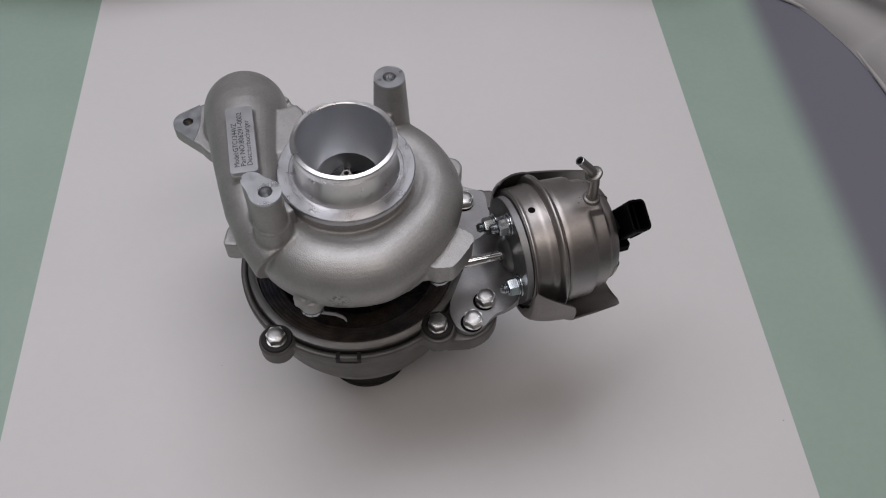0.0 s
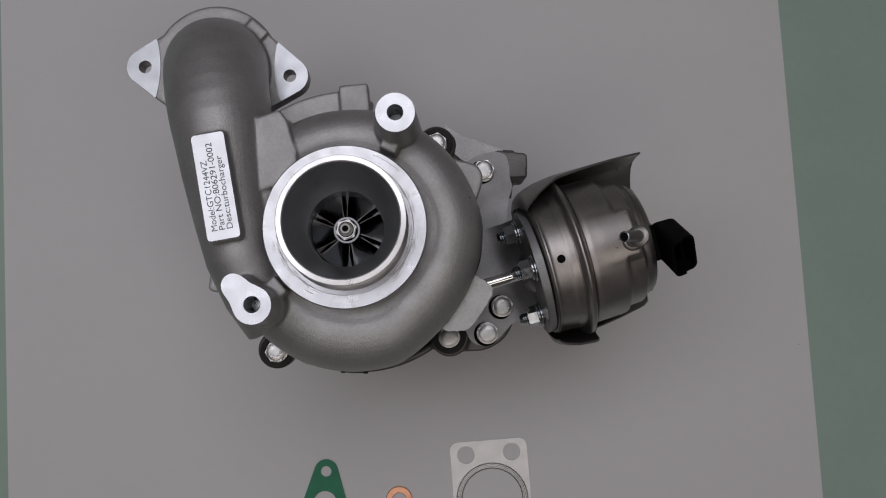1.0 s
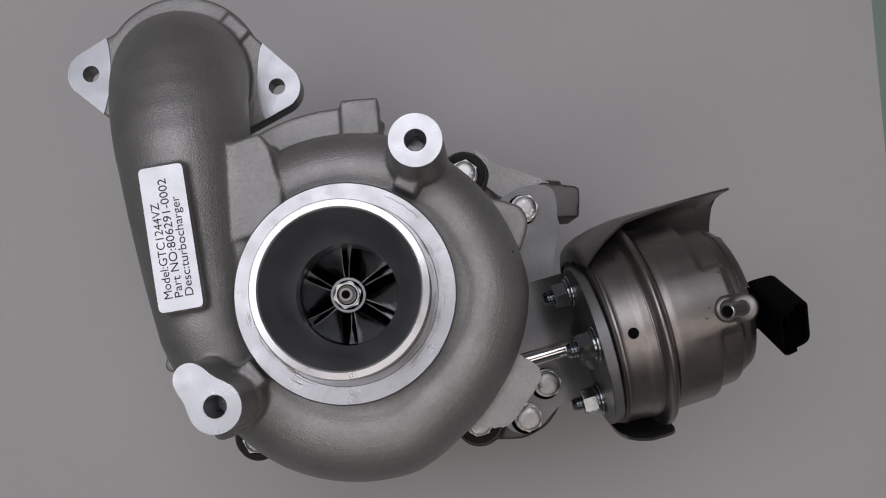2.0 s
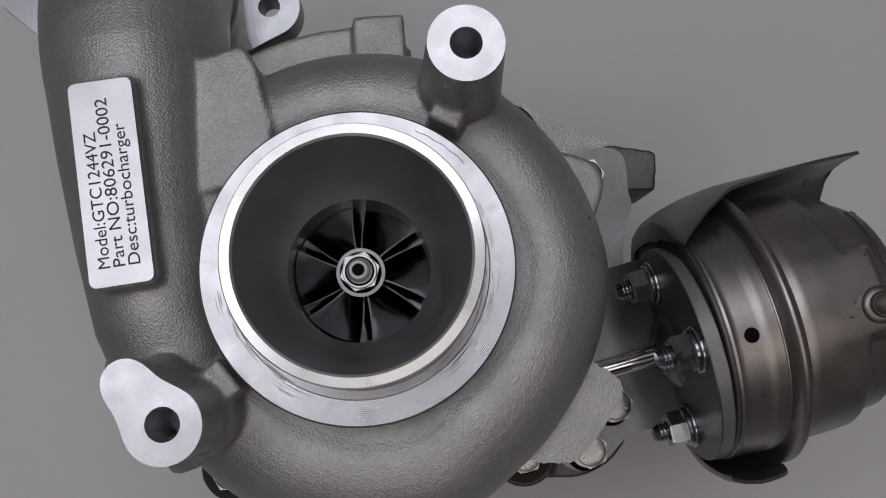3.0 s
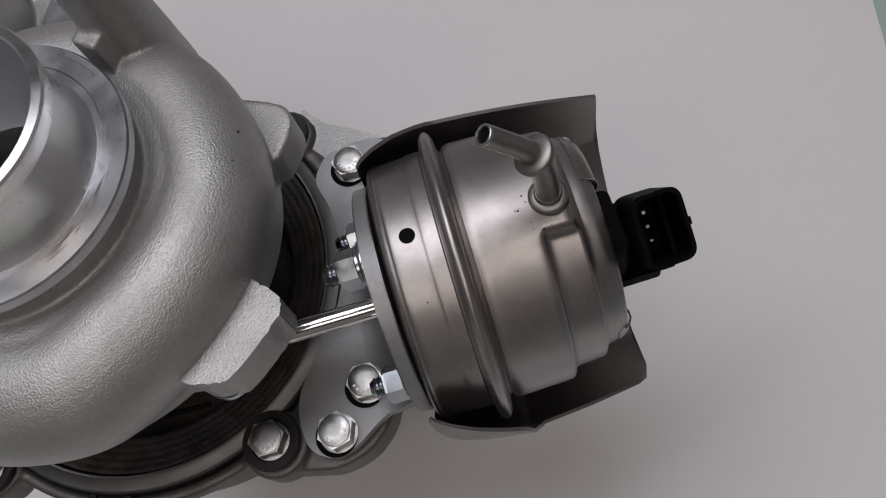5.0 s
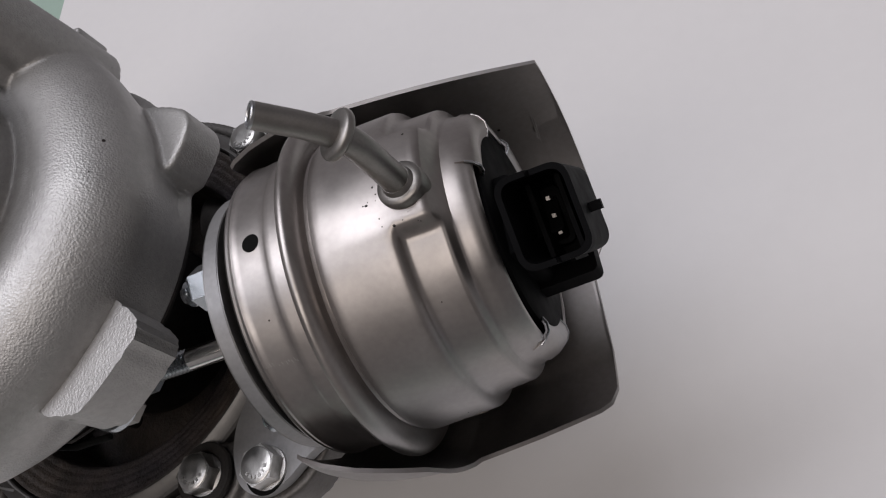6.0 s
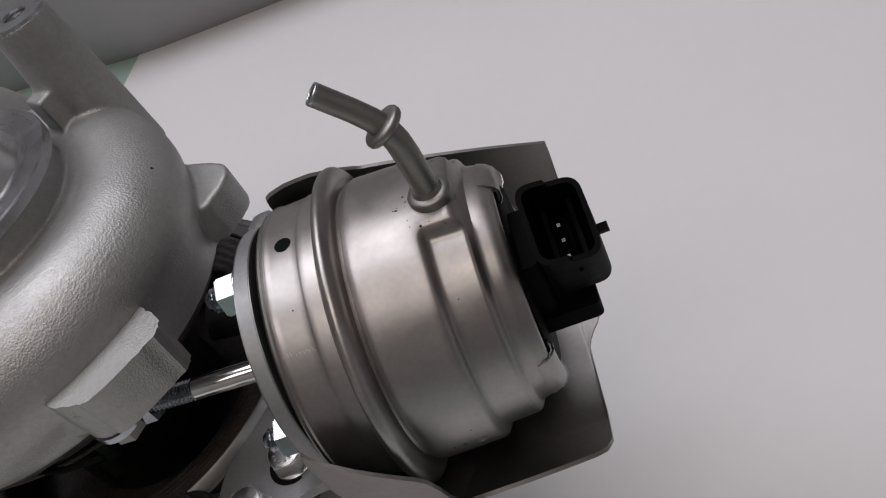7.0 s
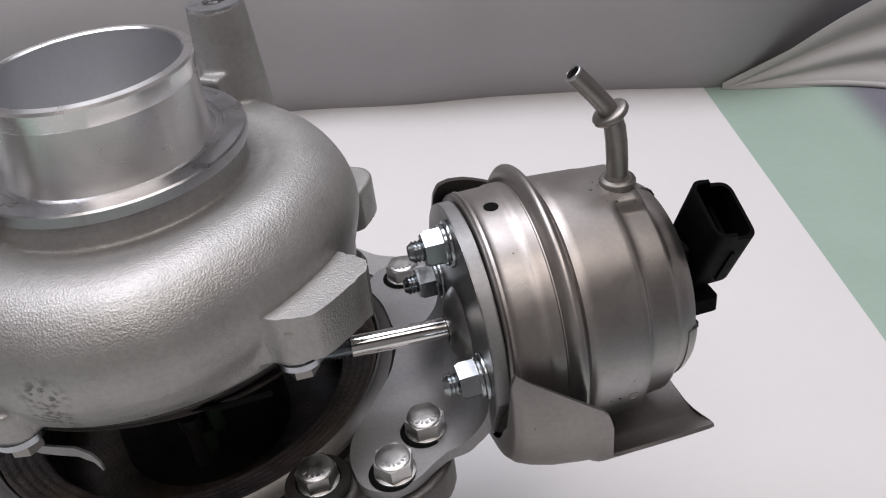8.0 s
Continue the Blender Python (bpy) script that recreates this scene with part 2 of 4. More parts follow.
def sweep(bm, pts, radii, segs=32, cap=True, up=(0, 0, 1)):
    """A round tube along points."""
    pts = [Vector(p) for p in pts]
    rings = []
    side = None
    for i, p in enumerate(pts):
        d = (pts[min(i + 1, len(pts) - 1)] - pts[max(i - 1, 0)]).normalized()
        if side is None:
            ref = Vector(up) if abs(d.dot(Vector(up))) < 0.9 else Vector((1, 0, 0))
            side = d.cross(ref).normalized()
        side = (side - d * side.dot(d)).normalized()
        other = d.cross(side)
        r = radii[i] if hasattr(radii, "__len__") else radii
        rings.append([bm.verts.new(p + r * (math.cos(2 * math.pi * j / segs) * side + math.sin(2 * math.pi * j / segs) * other)) for j in range(segs)])
    grid_faces(bm, rings)
    if cap:
        bm.faces.new(rings[0])
        bm.faces.new(rings[-1])
    return bm


def prism(bm, poly, z0, z1, m=None, taper=1.0):
    """A plate with the outline poly between two heights; taper scales the lower outline about its middle."""
    cx, cy = sum(p[0] for p in poly) / len(poly), sum(p[1] for p in poly) / len(poly)
    lo = [Vector((cx + (x - cx) * taper, cy + (y - cy) * taper, z0)) for x, y in poly]
    hi = [Vector((x, y, z1)) for x, y in poly]
    lo = [bm.verts.new(m @ v if m else v) for v in lo]
    hi = [bm.verts.new(m @ v if m else v) for v in hi]
    bm.faces.new(lo)
    bm.faces.new(hi)
    grid_faces(bm, [lo, hi])
    return bm


def holed(bm, outer, holes, z0, z1, m=None):
    """A plate with through holes: outlines as lists of points, filled by triangles."""
    tmp = bmesh.new()
    edges = []
    for loop in [outer] + holes:
        vs = [tmp.verts.new((x, y, 0)) for x, y in loop]
        edges += [tmp.edges.new((vs[i], vs[(i + 1) % len(vs)])) for i in range(len(vs))]
    bmesh.ops.triangle_fill(tmp, use_beauty=True, use_dissolve=False, edges=edges)
    tmp.verts.index_update()
    co = [v.co.copy() for v in tmp.verts]
    faces = [[v.index for v in f.verts] for f in tmp.faces]
    tmp.free()
    for z in (z0, z1):
        vs = [bm.verts.new(m @ Vector((c.x, c.y, z)) if m else Vector((c.x, c.y, z))) for c in co]
        for f in faces:
            bm.faces.new([vs[i] for i in f])
    for loop in [outer] + holes:
        a = [bm.verts.new(m @ Vector((x, y, z0)) if m else Vector((x, y, z0))) for x, y in loop]
        b = [bm.verts.new(m @ Vector((x, y, z1)) if m else Vector((x, y, z1))) for x, y in loop]
        grid_faces(bm, [a, b])
    return bm


def circle(x, y, r, n=32, a0=0.0, a1=360.0):
    full = abs(a1 - a0) >= 360
    k = n if full else n + 1
    return [(x + r * math.cos(radians(a0 + (a1 - a0) * i / n)), y + r * math.sin(radians(a0 + (a1 - a0) * i / n))) for i in range(k)]


def hull(*circles, n=48):
    """The convex outline round circles (x, y, r)."""
    pts = [p for c in circles for p in circle(*c, n)]
    pts = sorted(set((round(x, 4), round(y, 4)) for x, y in pts))

    def half(ps):
        out = []
        for p in ps:
            while len(out) > 1 and (out[-1][0] - out[-2][0]) * (p[1] - out[-2][1]) - (out[-1][1] - out[-2][1]) * (p[0] - out[-2][0]) <= 0:
                out.pop()
            out.append(p)
        return out

    a, b = half(pts), half(pts[::-1])
    return a[:-1] + b[:-1]


def rounded(poly, r, n=5):
    """A polygon with its corners rounded by about r."""
    out = []
    k = len(poly)
    for i in range(k):
        p0, p, p1 = Vector(poly[i - 1]), Vector(poly[i]), Vector(poly[(i + 1) % k])
        a, b = (p0 - p), (p1 - p)
        d = min(r, a.length * 0.45, b.length * 0.45)
        a, b = p + a.normalized() * d, p + b.normalized() * d
        for j in range(n + 1):
            t = j / n
            q = (1 - t) ** 2 * a + 2 * t * (1 - t) * p + t * t * b
            out.append((q.x, q.y))
    return out


def block(bm, cx, cy, z0, z1, lx, ly, turn=0.0, taper=1.0):
    c, s = math.cos(radians(turn)), math.sin(radians(turn))
    poly = [(cx + c * x - s * y, cy + s * x + c * y) for x, y in ((-lx / 2, -ly / 2), (lx / 2, -ly / 2), (lx / 2, ly / 2), (-lx / 2, ly / 2))]
    return prism(bm, poly, z0, z1, None, taper)


def cast(name, bm, mat, parent, voxel=0.7, rounds=4, label=""):
    """A casting: the pieces of bm, in millimetres, are grown into one skin with soft inner corners."""
    bmesh.ops.recalc_face_normals(bm, faces=bm.faces)
    me = bpy.data.meshes.new(name)
    bm.to_mesh(me)
    bm.free()
    tmp = new(name, me)
    mod = tmp.modifiers.new("skin", "REMESH")
    mod.mode, mod.voxel_size, mod.use_smooth_shade = "VOXEL", voxel, True
    soft = tmp.modifiers.new("soft", "SMOOTH")
    soft.factor, soft.iterations = 0.5, rounds
    bpy.context.view_layer.update()
    out = bpy.data.meshes.new_from_object(tmp.evaluated_get(bpy.context.evaluated_depsgraph_get()))
    bpy.data.objects.remove(tmp)
    bpy.data.meshes.remove(me)
    out.name = name
    out.transform(MM)
    for p in out.polygons:
        p.use_smooth = True
    out.materials.clear()
    out.materials.append(mat)
    ob = new(name, out)
    ob.parent = parent
    if label:
        tagged(ob, label)
    return ob


def lerp_table(table, x):
    xs, ys = zip(*table)
    return float(np.interp(x, xs, ys))


# ---------------------------------------------------------------- setting


def slab(name, poly, z0, z1, mat, label, kind="structure", category=""):
    bm = prism(bmesh.new(), poly, z0, z1)
    bevelled(bm, min(1.5, (z1 - z0) * 0.3), 2)
    ob = part(name, bm, mat, None)
    return tagged(ob, label, category, kind=kind)


def box_poly(x0, x1, y0, y1):
    return [(x0, y0), (x1, y0), (x1, y1), (x0, y1)]


# Unseen room shell, added to bounce light and give the metal reflections.
ROOM = (-1700, 1700, -1700, 1500)
x0, x1, y0, y1 = ROOM
slab("floor", box_poly(x0, x1, y0, y1), -800, -740, FLOOR, "plain grey floor of the room")
slab("ceiling", box_poly(x0, x1, y0, y1), 1650, 1710, CEILING, "unseen dark ceiling that keeps reflections dim")
slab("wall_north", box_poly(x0, x1, y1, y1 + 100), -740, 1650, WALL, "unseen room wall, toned to bounce light")
slab("wall_south", box_poly(x0, x1, y0 - 100, y0), -740, 1650, WALL, "unseen room wall, toned to bounce light")
slab("wall_east", box_poly(x1, x1 + 100, y0 - 100, y1 + 100), -740, 1650, WALL, "unseen room wall, toned to bounce light")
slab("wall_west", box_poly(x0 - 100, x0, y0 - 100, y1 + 100), -740, 1650, WALL, "unseen room wall, toned to bounce light")


def make_table():
    table = tagged(new("table"), "table with a dull grey top under the green mat", "table")
    bm = prism(bmesh.new(), rounded(box_poly(-900, 900, -600, 800), 20), -30, -3.2)
    bevelled(bm, 2, 2)
    part("tabletop", bm, TABLE_GREY, table)
    for x in (-850, 850):
        for y in (-550, 750):
            bm = prism(bmesh.new(), rounded(box_poly(x - 25, x + 25, y - 25, y + 25), 4), -740, -30)
            part("leg", bm, TABLE_GREY, table)
    mat = part("desk_mat", bevelled(prism(bmesh.new(), rounded(box_poly(-640, 720, -520, 620), 12), -3.2, -0.7), 0.6, 2), MAT, None)
    tagged(mat, "smooth pale green mat fading to grey along one side", "mat")


make_table()


def smooth_plan(ctrl, n=24):
    """A curve through control points."""
    out = []
    for i in range(len(ctrl) - 1):
        p0, p1, p2, p3 = [Vector(ctrl[min(max(i + k, 0), len(ctrl) - 1)]) for k in (-1, 0, 1, 2)]
        for j in range(n):
            t = j / n
            q = 0.5 * (2 * p1 + (p2 - p0) * t + (2 * p0 - 5 * p1 + 4 * p2 - p3) * t * t + (3 * p1 - p0 - 3 * p2 + p3) * t ** 3)
            out.append((q.x, q.y))
    out.append(tuple(ctrl[-1]))
    return out


def make_sheet():
    """White board whose far edge bows a little."""
    far = smooth_plan([(250.5, 347), (180, 369), (85, 385), (-45, 393), (-140, 389), (-212, 380)], 6)
    bm = prism(bmesh.new(), [(-217, -330), (251.5, -330)] + far, -0.7, 0.0)
    return tagged(part("white_board", bm, SHEET, None, smooth=False), "large white board lying flat on the green table", "board")


make_sheet()


def drape(name, plan, height, lean, folds, depth, mat, label, base=-0.7, belly=0.0):
    """Cloth hanging in folds along a plan curve (x, y)."""
    pts = [Vector((*p, 0)) for p in plan]
    lens = [0.0]
    for a, b in zip(pts, pts[1:]):
        lens.append(lens[-1] + (b - a).length)
    rings = []
    bm = bmesh.new()
    nu, nv = 160, 30
    for j in range(nv + 1):
        v = j / nv
        row = []
        for i in range(nu + 1):
            s = lens[-1] * i / nu
            x = float(np.interp(s, lens, [p.x for p in pts]))
            y = float(np.interp(s, lens, [p.y for p in pts]))
            s2 = min(s + 5, lens[-1])
            tx = float(np.interp(s2, lens, [p.x for p in pts])) - float(np.interp(max(s2 - 10, 0), lens, [p.x for p in pts]))
            ty = float(np.interp(s2, lens, [p.y for p in pts])) - float(np.interp(max(s2 - 10, 0), lens, [p.y for p in pts]))
            nrm = Vector((-ty, tx, 0)).normalized()
            w = depth * (math.sin(s * folds + 3 * v) + 0.5 * math.sin(s * folds * 2.3 + 1.7 - 4 * v)) * (0.25 + 0.75 * v)
            w += depth * 1.6 * noise.noise((s * 0.006, v * 2.2, 3.1))
            off = nrm * (lean * v + w + 14 * (1 - v) ** 4 * -1 - belly * math.sin(math.pi * min(1.0, v / 0.45)))
            row.append(bm.verts.new((x + off.x, y + off.y, base + height * v)))
        rings.append(row)
    grid_faces(bm, rings, closed_v=False)
    bmesh.ops.recalc_face_normals(bm, faces=bm.faces)
    bmesh.ops.solidify(bm, geom=list(bm.faces), thickness=1.2)
    ob = part(name, bm, mat, None, angle=80)
    return tagged(ob, label, "cloth")


drape("backdrop_cloth", smooth_plan([(-700, 405), (-215, 391), (-45, 401), (85, 393), (180, 377), (258, 356), (300, 377), (360, 414), (460, 474), (640, 550)]), 420, 60, 0.02, 7, CLOTH_GREY,
      "grey cloth hanging in soft folds behind the board", belly=42)


def make_pinched_cloth():
    """Pale cloth that rises from the board's corner in folds that run together at the corner, with a hem along its foot."""
    plan = smooth_plan([(262, 343), (302, 334), (336, 325), (363, 311), (380, 294), (392, 272), (402, 244), (410, 196), (418, 130), (436, 40), (490, -120)])
    pts = [Vector((*p, 0)) for p in plan]
    lens = [0.0]
    for a, b in zip(pts, pts[1:]):
        lens.append(lens[-1] + (b - a).length)
    xs, ys = [p.x for p in pts], [p.y for p in pts]
    rise = [(0, 4), (40, 24), (120, 76), (200, 140), (280, 205), (700, 240)]
    bm, rings = bmesh.new(), []
    nu, nv = 220, 60
    for j in range(nv + 1):
        v, row = j / nv, []
        for i in range(nu + 1):
            s = lens[-1] * (i / nu) ** 1.25
            x, y = float(np.interp(s, lens, xs)), float(np.interp(s, lens, ys))
            ahead, back = min(s + 6, lens[-1]), max(s - 6, 0)
            way = Vector((np.interp(ahead, lens, xs) - np.interp(back, lens, xs), np.interp(ahead, lens, ys) - np.interp(back, lens, ys), 0)).normalized()
            away = Vector((-way.y, way.x, 0))
            z = lerp_table(rise, s) * v
            far, turn = math.hypot(s, z), math.degrees(math.atan2(z, s + 1e-6))
            w = 0.24 * z + 5.0 * noise.noise((s * 0.011, z * 0.012, 7.7))
            for at, wide, deep in ((21.0, 4.6, 13.0), (9.0, 4.0, 10.0)):
                w += deep * min(1.0, far / 150) * math.exp(-((turn - at) / wide) ** 2)
            w += 9.0 * math.exp(-((s - 190) / 9) ** 2) * min(1.0, z / 30)
            row.append(bm.verts.new((x + away.x * w, y + away.y * w, -0.7 + z)))
        rings.append(row)
    grid_faces(bm, rings, closed_v=False)
    bmesh.ops.recalc_face_normals(bm, faces=bm.faces)
    bmesh.ops.solidify(bm, geom=list(bm.faces), thickness=1.2)
    cloth = tagged(part("white_cloth", bm, CLOTH_WHITE, None, angle=80), "white cloth gathered in folds beside the board", "cloth")
    foot = [(x, y, 1.2) for x, y in plan[::3]]
    part("hem", sweep(bmesh.new(), foot, 1.9, 12), CLOTH_WHITE, cloth, "rolled hem")


make_pinched_cloth()

# ---------------------------------------------------------------- the turbocharger
turbo = tagged(new("turbocharger"), "bare metal turbocharger standing upright on the white board", "turbocharger")

# Outlines of the scroll, by the angle from east, anticlockwise: outer radius and radius of the section.
OUTER = [(-200, 53.5), (-160, 53.5), (-135, 54.5), (-115, 56), (-90, 57), (-72, 57.5), (-55, 55), (-35, 54.2), (-15, 54.6), (0, 55), (20, 53.2), (45, 51.8), (75, 51.0), (90, 50.4), (120, 50.2), (160, 53.5)]
SECTION = [(-200, 15.5), (-135, 16), (-90, 16), (-45, 15.2), (0, 14), (45, 12.8), (90, 12), (130, 12), (160, 15.5)]


def waisted(a, b, k=2.2, n=72):
    """Outline of two joined circles (x, y, r) with a soft waist."""
    m = ((a[0] + b[0]) / 2, (a[1] + b[1]) / 2)
    out = []
    for i in range(n):
        t = 2 * math.pi * i / n
        r = 25.0
        for _ in range(60):
            x, y = m[0] + r * math.cos(t), m[1] + r * math.sin(t)
            d1, d2 = math.hypot(x - a[0], y - a[1]) - a[2], math.hypot(x - b[0], y - b[1]) - b[2]
            h = max(k - abs(d1 - d2), 0) / k
            d = min(d1, d2) - h * h * k / 4
            if d < 0.003:
                break
            r -= d * 0.8
        out.append((m[0] + r * math.cos(t), m[1] + r * math.sin(t)))
    return out


LOBED = waisted((-32.8, -28.2, 7.0), (-39.2, -20.7, 4.3), 6.0)


def make_compressor_housing():
    bm = bmesh.new()
    # scroll with its skirt
    rings = []
    steps = 120
    for i in range(steps):
        deg = -200 + 360 * i / steps
        ro, r = lerp_table(OUTER, deg), lerp_table(SECTION, deg)
        rc, zc = ro - r, 166.5 - r
        prof = [(24, 171.2), (29.6, 171.2), (30.2, 165.0)]
        for k in range(15):
            t = radians(112 - 122 * k / 14)
            prof.append((rc + r * math.cos(t), zc + r * math.sin(t)))
        prof += [(ro - 1.2, zc - r * 0.45), (ro - 3.2, 139.0), (51.5, 135.2), (49.5, 134.2), (24, 134.2)]
        c, s = math.cos(radians(deg)), math.sin(radians(deg))
        rings.append([bm.verts.new((q * c, q * s, z)) for q, z in prof])
    grid_faces(bm, rings, closed_u=True)
    # outlet: widening tube, dome and down-leg
    axis = [(-31, -34, 151.5), (-38, -22, 155), (-43, -8, 157), (-45.5, 8, 156.6), (-47.8, 28, 155)]
    radii = [14, 14.2, 14.8, 16.4, 18.8]
    for k in range(13):
        t = radians(90 * k / 12)
        axis.append((-49.2 - 9.2 * k / 12, 43 + 36.4 * math.sin(t), 119 + 34.8 * math.cos(t)))
        radii.append(20.4 + 2.8 * k / 12)
    axis.append((-58.4, 79.6, 114))
    radii.append(23.4)
    sweep(bm, axis, radii, 48)
    # outlet flange with two ears
    prism(bm, circle(-58.2, 80.4, 28.4, 64), 116, 124.4)
    block(bm, -39.3, 96.5, 116, 126.2, 9.8, 5.4, -43.7)
    holed(bm, hull((-57.6, 79.5, 27), (-89.8, 82.4, 8.3), (-25.5, 74.8, 8.3)), [circle(-89.8, 82.4, 3.4, 32), circle(-25.5, 74.8, 3.4, 32)], 116, 124.2)
    # boss beside the inlet and its lobe
    lathe(bm, [(9.8, 146), (9.2, 160), (7.5, 191.2), (3.7, 191.2), (3.7, 146)], 40, closed=True, m=Matrix.Translation((22.6, 39.9, 0)))
    sweep(bm, [(-33.0, -28.2, 148), (-33.0, -28.2, 174)], [9.4, 8.4], 40)
    holed(bm, LOBED, [circle(-32.7, -28.0, 3.7, 32)], 174, 193.9)
    prism(bm, LOBED, 150, 178, None, 1.10)
    block(bm, 20.0, 32.6, 150, 175.2, 7, 8, -28)
    block(bm, -28.6, -22.6, 150, 175.2, 8, 8, 38)
    # square pad between tube and inlet
    prism(bm, rounded([(-37.5, 45.6), (-24.0, 49.6), (-21.0, 45.0), (-17.8, 30), (-18.5, 20), (-36, 17)], 1.5), 140, 167.2)
    # ledge and lugs
    prism(bm, circle(0, 0, 58.3, 24, 78, 122) + circle(0, 0, 40, 24, 122, 78), 134.5, 140)
    prism(bm, circle(0, 0, 61.6, 16, 84, 121) + circle(0, 0, 40, 16, 121, 84), 134.5, 143.6)
    block(bm, 4.4, 57.8, 134.5, 144.8, 12.4, 12.4, 2)
    prism(bm, rounded([(-60.0, -20.5), (-50, -22), (-49, -9), (-58.0, -9.5)], 2.5), 137, 148.4)
    prism(bm, [(26, -41), (33, -41), (38, -40.8), (42, -40.5), (45, -38), (47, -32), (46, -22), (36, -24)], 137.2, 147.5)
    prism(bm, rounded([(42, 30), (49.6, 28.2), (54.6, 26.2), (56.6, 22.8), (56.4, 18.5), (53.6, 11.5), (46, 9), (38, 20)], 1.5), 135, 146.2)
    prism(bm, [(-27.5, -49.2), (-22.5, -52.6), (-16.5, -51.5), (-24, -44)], 136, 144.2)
    lathe(bm, [(5.6, 133.6), (6.0, 142)], 24, m=Matrix.Translation((-19.5, -47.6, 0)))
    lathe(bm, [(5.9, 137.2), (6.1, 147.5)], 24, m=Matrix.Translation((40.3, -36.8, 0)))
    # label pad
    m = Matrix.Translation((-48.0, 18.4, 0)) @ Matrix.Rotation(radians(7), 4, "Z")
    prism(bm, rounded(box_poly(-6.6, 6.6, -21.2, 21.2), 2), 166, 175.6, m)
    housing = cast("compressor_housing", bm, CAST, turbo, 0.62, 5, "sand-cast grey aluminium scroll housing")
    # sawn-off casting lug with ragged edges
    rng = random.Random(4)
    edge = smooth_plan([(33.5, -40.8), (38, -42.6), (43, -42.9), (46.8, -42.0), (51.7, -36.6), (56.2, -30.4), (57.3, -28.0), (56.6, -24.7), (52.5, -21.9), (50.2, -20.2)], 5)
    edge = [(x + rng.uniform(-0.18, 0.18), y + rng.uniform(-0.18, 0.18)) for x, y in edge]
    bm = bevelled(prism(bmesh.new(), edge + [(44, -17), (30, -33)], 138.6, 150.8, None, 0.95), 0.35, 2)
    part("lug", bm, CAST, housing, "flat-topped casting lug with ragged edges")
    return housing


housing = make_compressor_housing()


LEAN = Matrix(((1, 0, 0.026, -0.026 * 165), (0, 1, 0.031, -0.031 * 164), (0, 0, 1, 0), (0, 0, 0, 1)))


def make_inlet():
    """Turned inlet pipe with its collar, open to the wheel."""
    bm = lathe(bmesh.new(), [(23.45, 188.5), (23.6, 188.7), (24.1, 192.6), (23.8, 193.3), (22.0, 193.5), (21.55, 193.1), (21.55, 190), (22.9, 189), (22.9, 147), (26, 147), (26, 171.2), (24.9, 173.6), (24.5, 174.8), (23.6, 176.4)], 128, closed=True)
    pipe = part("inlet_pipe", bm, PIPE, turbo, "bright turned aluminium inlet pipe", angle=30, matrix=LEAN)
    bm = lathe(bmesh.new(), [(21.5, 193.0), (21.35, 189), (20.9, 185), (20.2, 181), (19.3, 177.4), (18.2, 174.0), (17.0, 171.2), (16.0, 169.3), (15.2, 167.9), (15.0, 167.6), (15.0, 149.6), (22.8, 149.6), (22.8, 189)], 128, closed=True)
    part("inlet_bore", bm, BORE, turbo, "smooth bored inlet wall", angle=30, matrix=LEAN)
    bm = lathe(bmesh.new(), [(23.7, 174.2), (26.4, 174.1), (26.6, 174.5), (31.5, 174.6), (31.9, 174.2), (31.9, 171.8), (30.4, 171.0), (24, 171.0)], 128, closed=True)
    part("inlet_collar", bm, COLLAR, turbo, "bright turned collar with tool marks", angle=30, matrix=LEAN)
    return pipe


make_inlet()


def make_scratch():
    """A fine scored line on the collar."""
    pts = [((30.0 - 0.1 * math.sin(k * 0.9)) * math.cos(radians(66 - k)), (30.0 - 0.1 * math.sin(k * 0.9)) * math.sin(radians(66 - k)), 174.58) for k in range(0, 24)]
    part("score_mark", sweep(bmesh.new(), pts, 0.08, 8), NIPPLE, turbo, "fine dark scored line", matrix=LEAN)
    # chatter marks left by the tool beside the pipe
    rng = random.Random(9)
    bm = bmesh.new()
    for a0, a1, count in ((-58, 24, 46), (186, 236, 30)):
        for _ in range(count):
            r, a, span, w = rng.triangular(25.2, 29.6, 26.2), rng.uniform(a0, a1), rng.uniform(3, 16), rng.uniform(0.05, 0.16)
            rows = [[bm.verts.new((q * math.cos(radians(a + span * k / 8)), q * math.sin(radians(a + span * k / 8)), 174.63)) for q in (r, r + w * math.sin(math.pi * (k + 0.5) / 9) + 0.02)] for k in range(9)]
            grid_faces(bm, rows, closed_v=False)
    tagged(part("tool_wear", bm, TOOLED, turbo, matrix=LEAN), "brownish chatter marks on the collar", kind="stuff")


make_scratch()


def drilled_face(name, outline, hx, hy, hr, z, depth, label):
    """A milled flat with a dark threaded bore."""
    bm = holed(bmesh.new(), outline, [circle(hx, hy, hr, 40)], z - 1.2, z)
    face = part(name, bm, MACHINED, turbo, label, angle=30)
    bm = bmesh.new()
    prof = []
    for k in range(int(depth / 0.5)):
        prof.append((hr - (0.0 if k % 2 == 0 else 0.28) - (0.25 if k > 1 else 0), z - 0.02 - 0.5 * k))
    rings = []
    for r, h in prof:
        rings.append([bm.verts.new((hx + r * math.cos(2 * math.pi * j / 32), hy + r * math.sin(2 * math.pi * j / 32), h)) for j in range(32)])
    grid_faces(bm, rings)
    bm.faces.new(rings[-1])
    part("threaded_hole", bm, MACHINED, face, "threaded blind hole", angle=20)
    return face


drilled_face("boss_face", circle(22.6, 39.9, 7.35, 56), 22.6, 39.9, 3.1, 191.7, 14, "bright milled boss top")
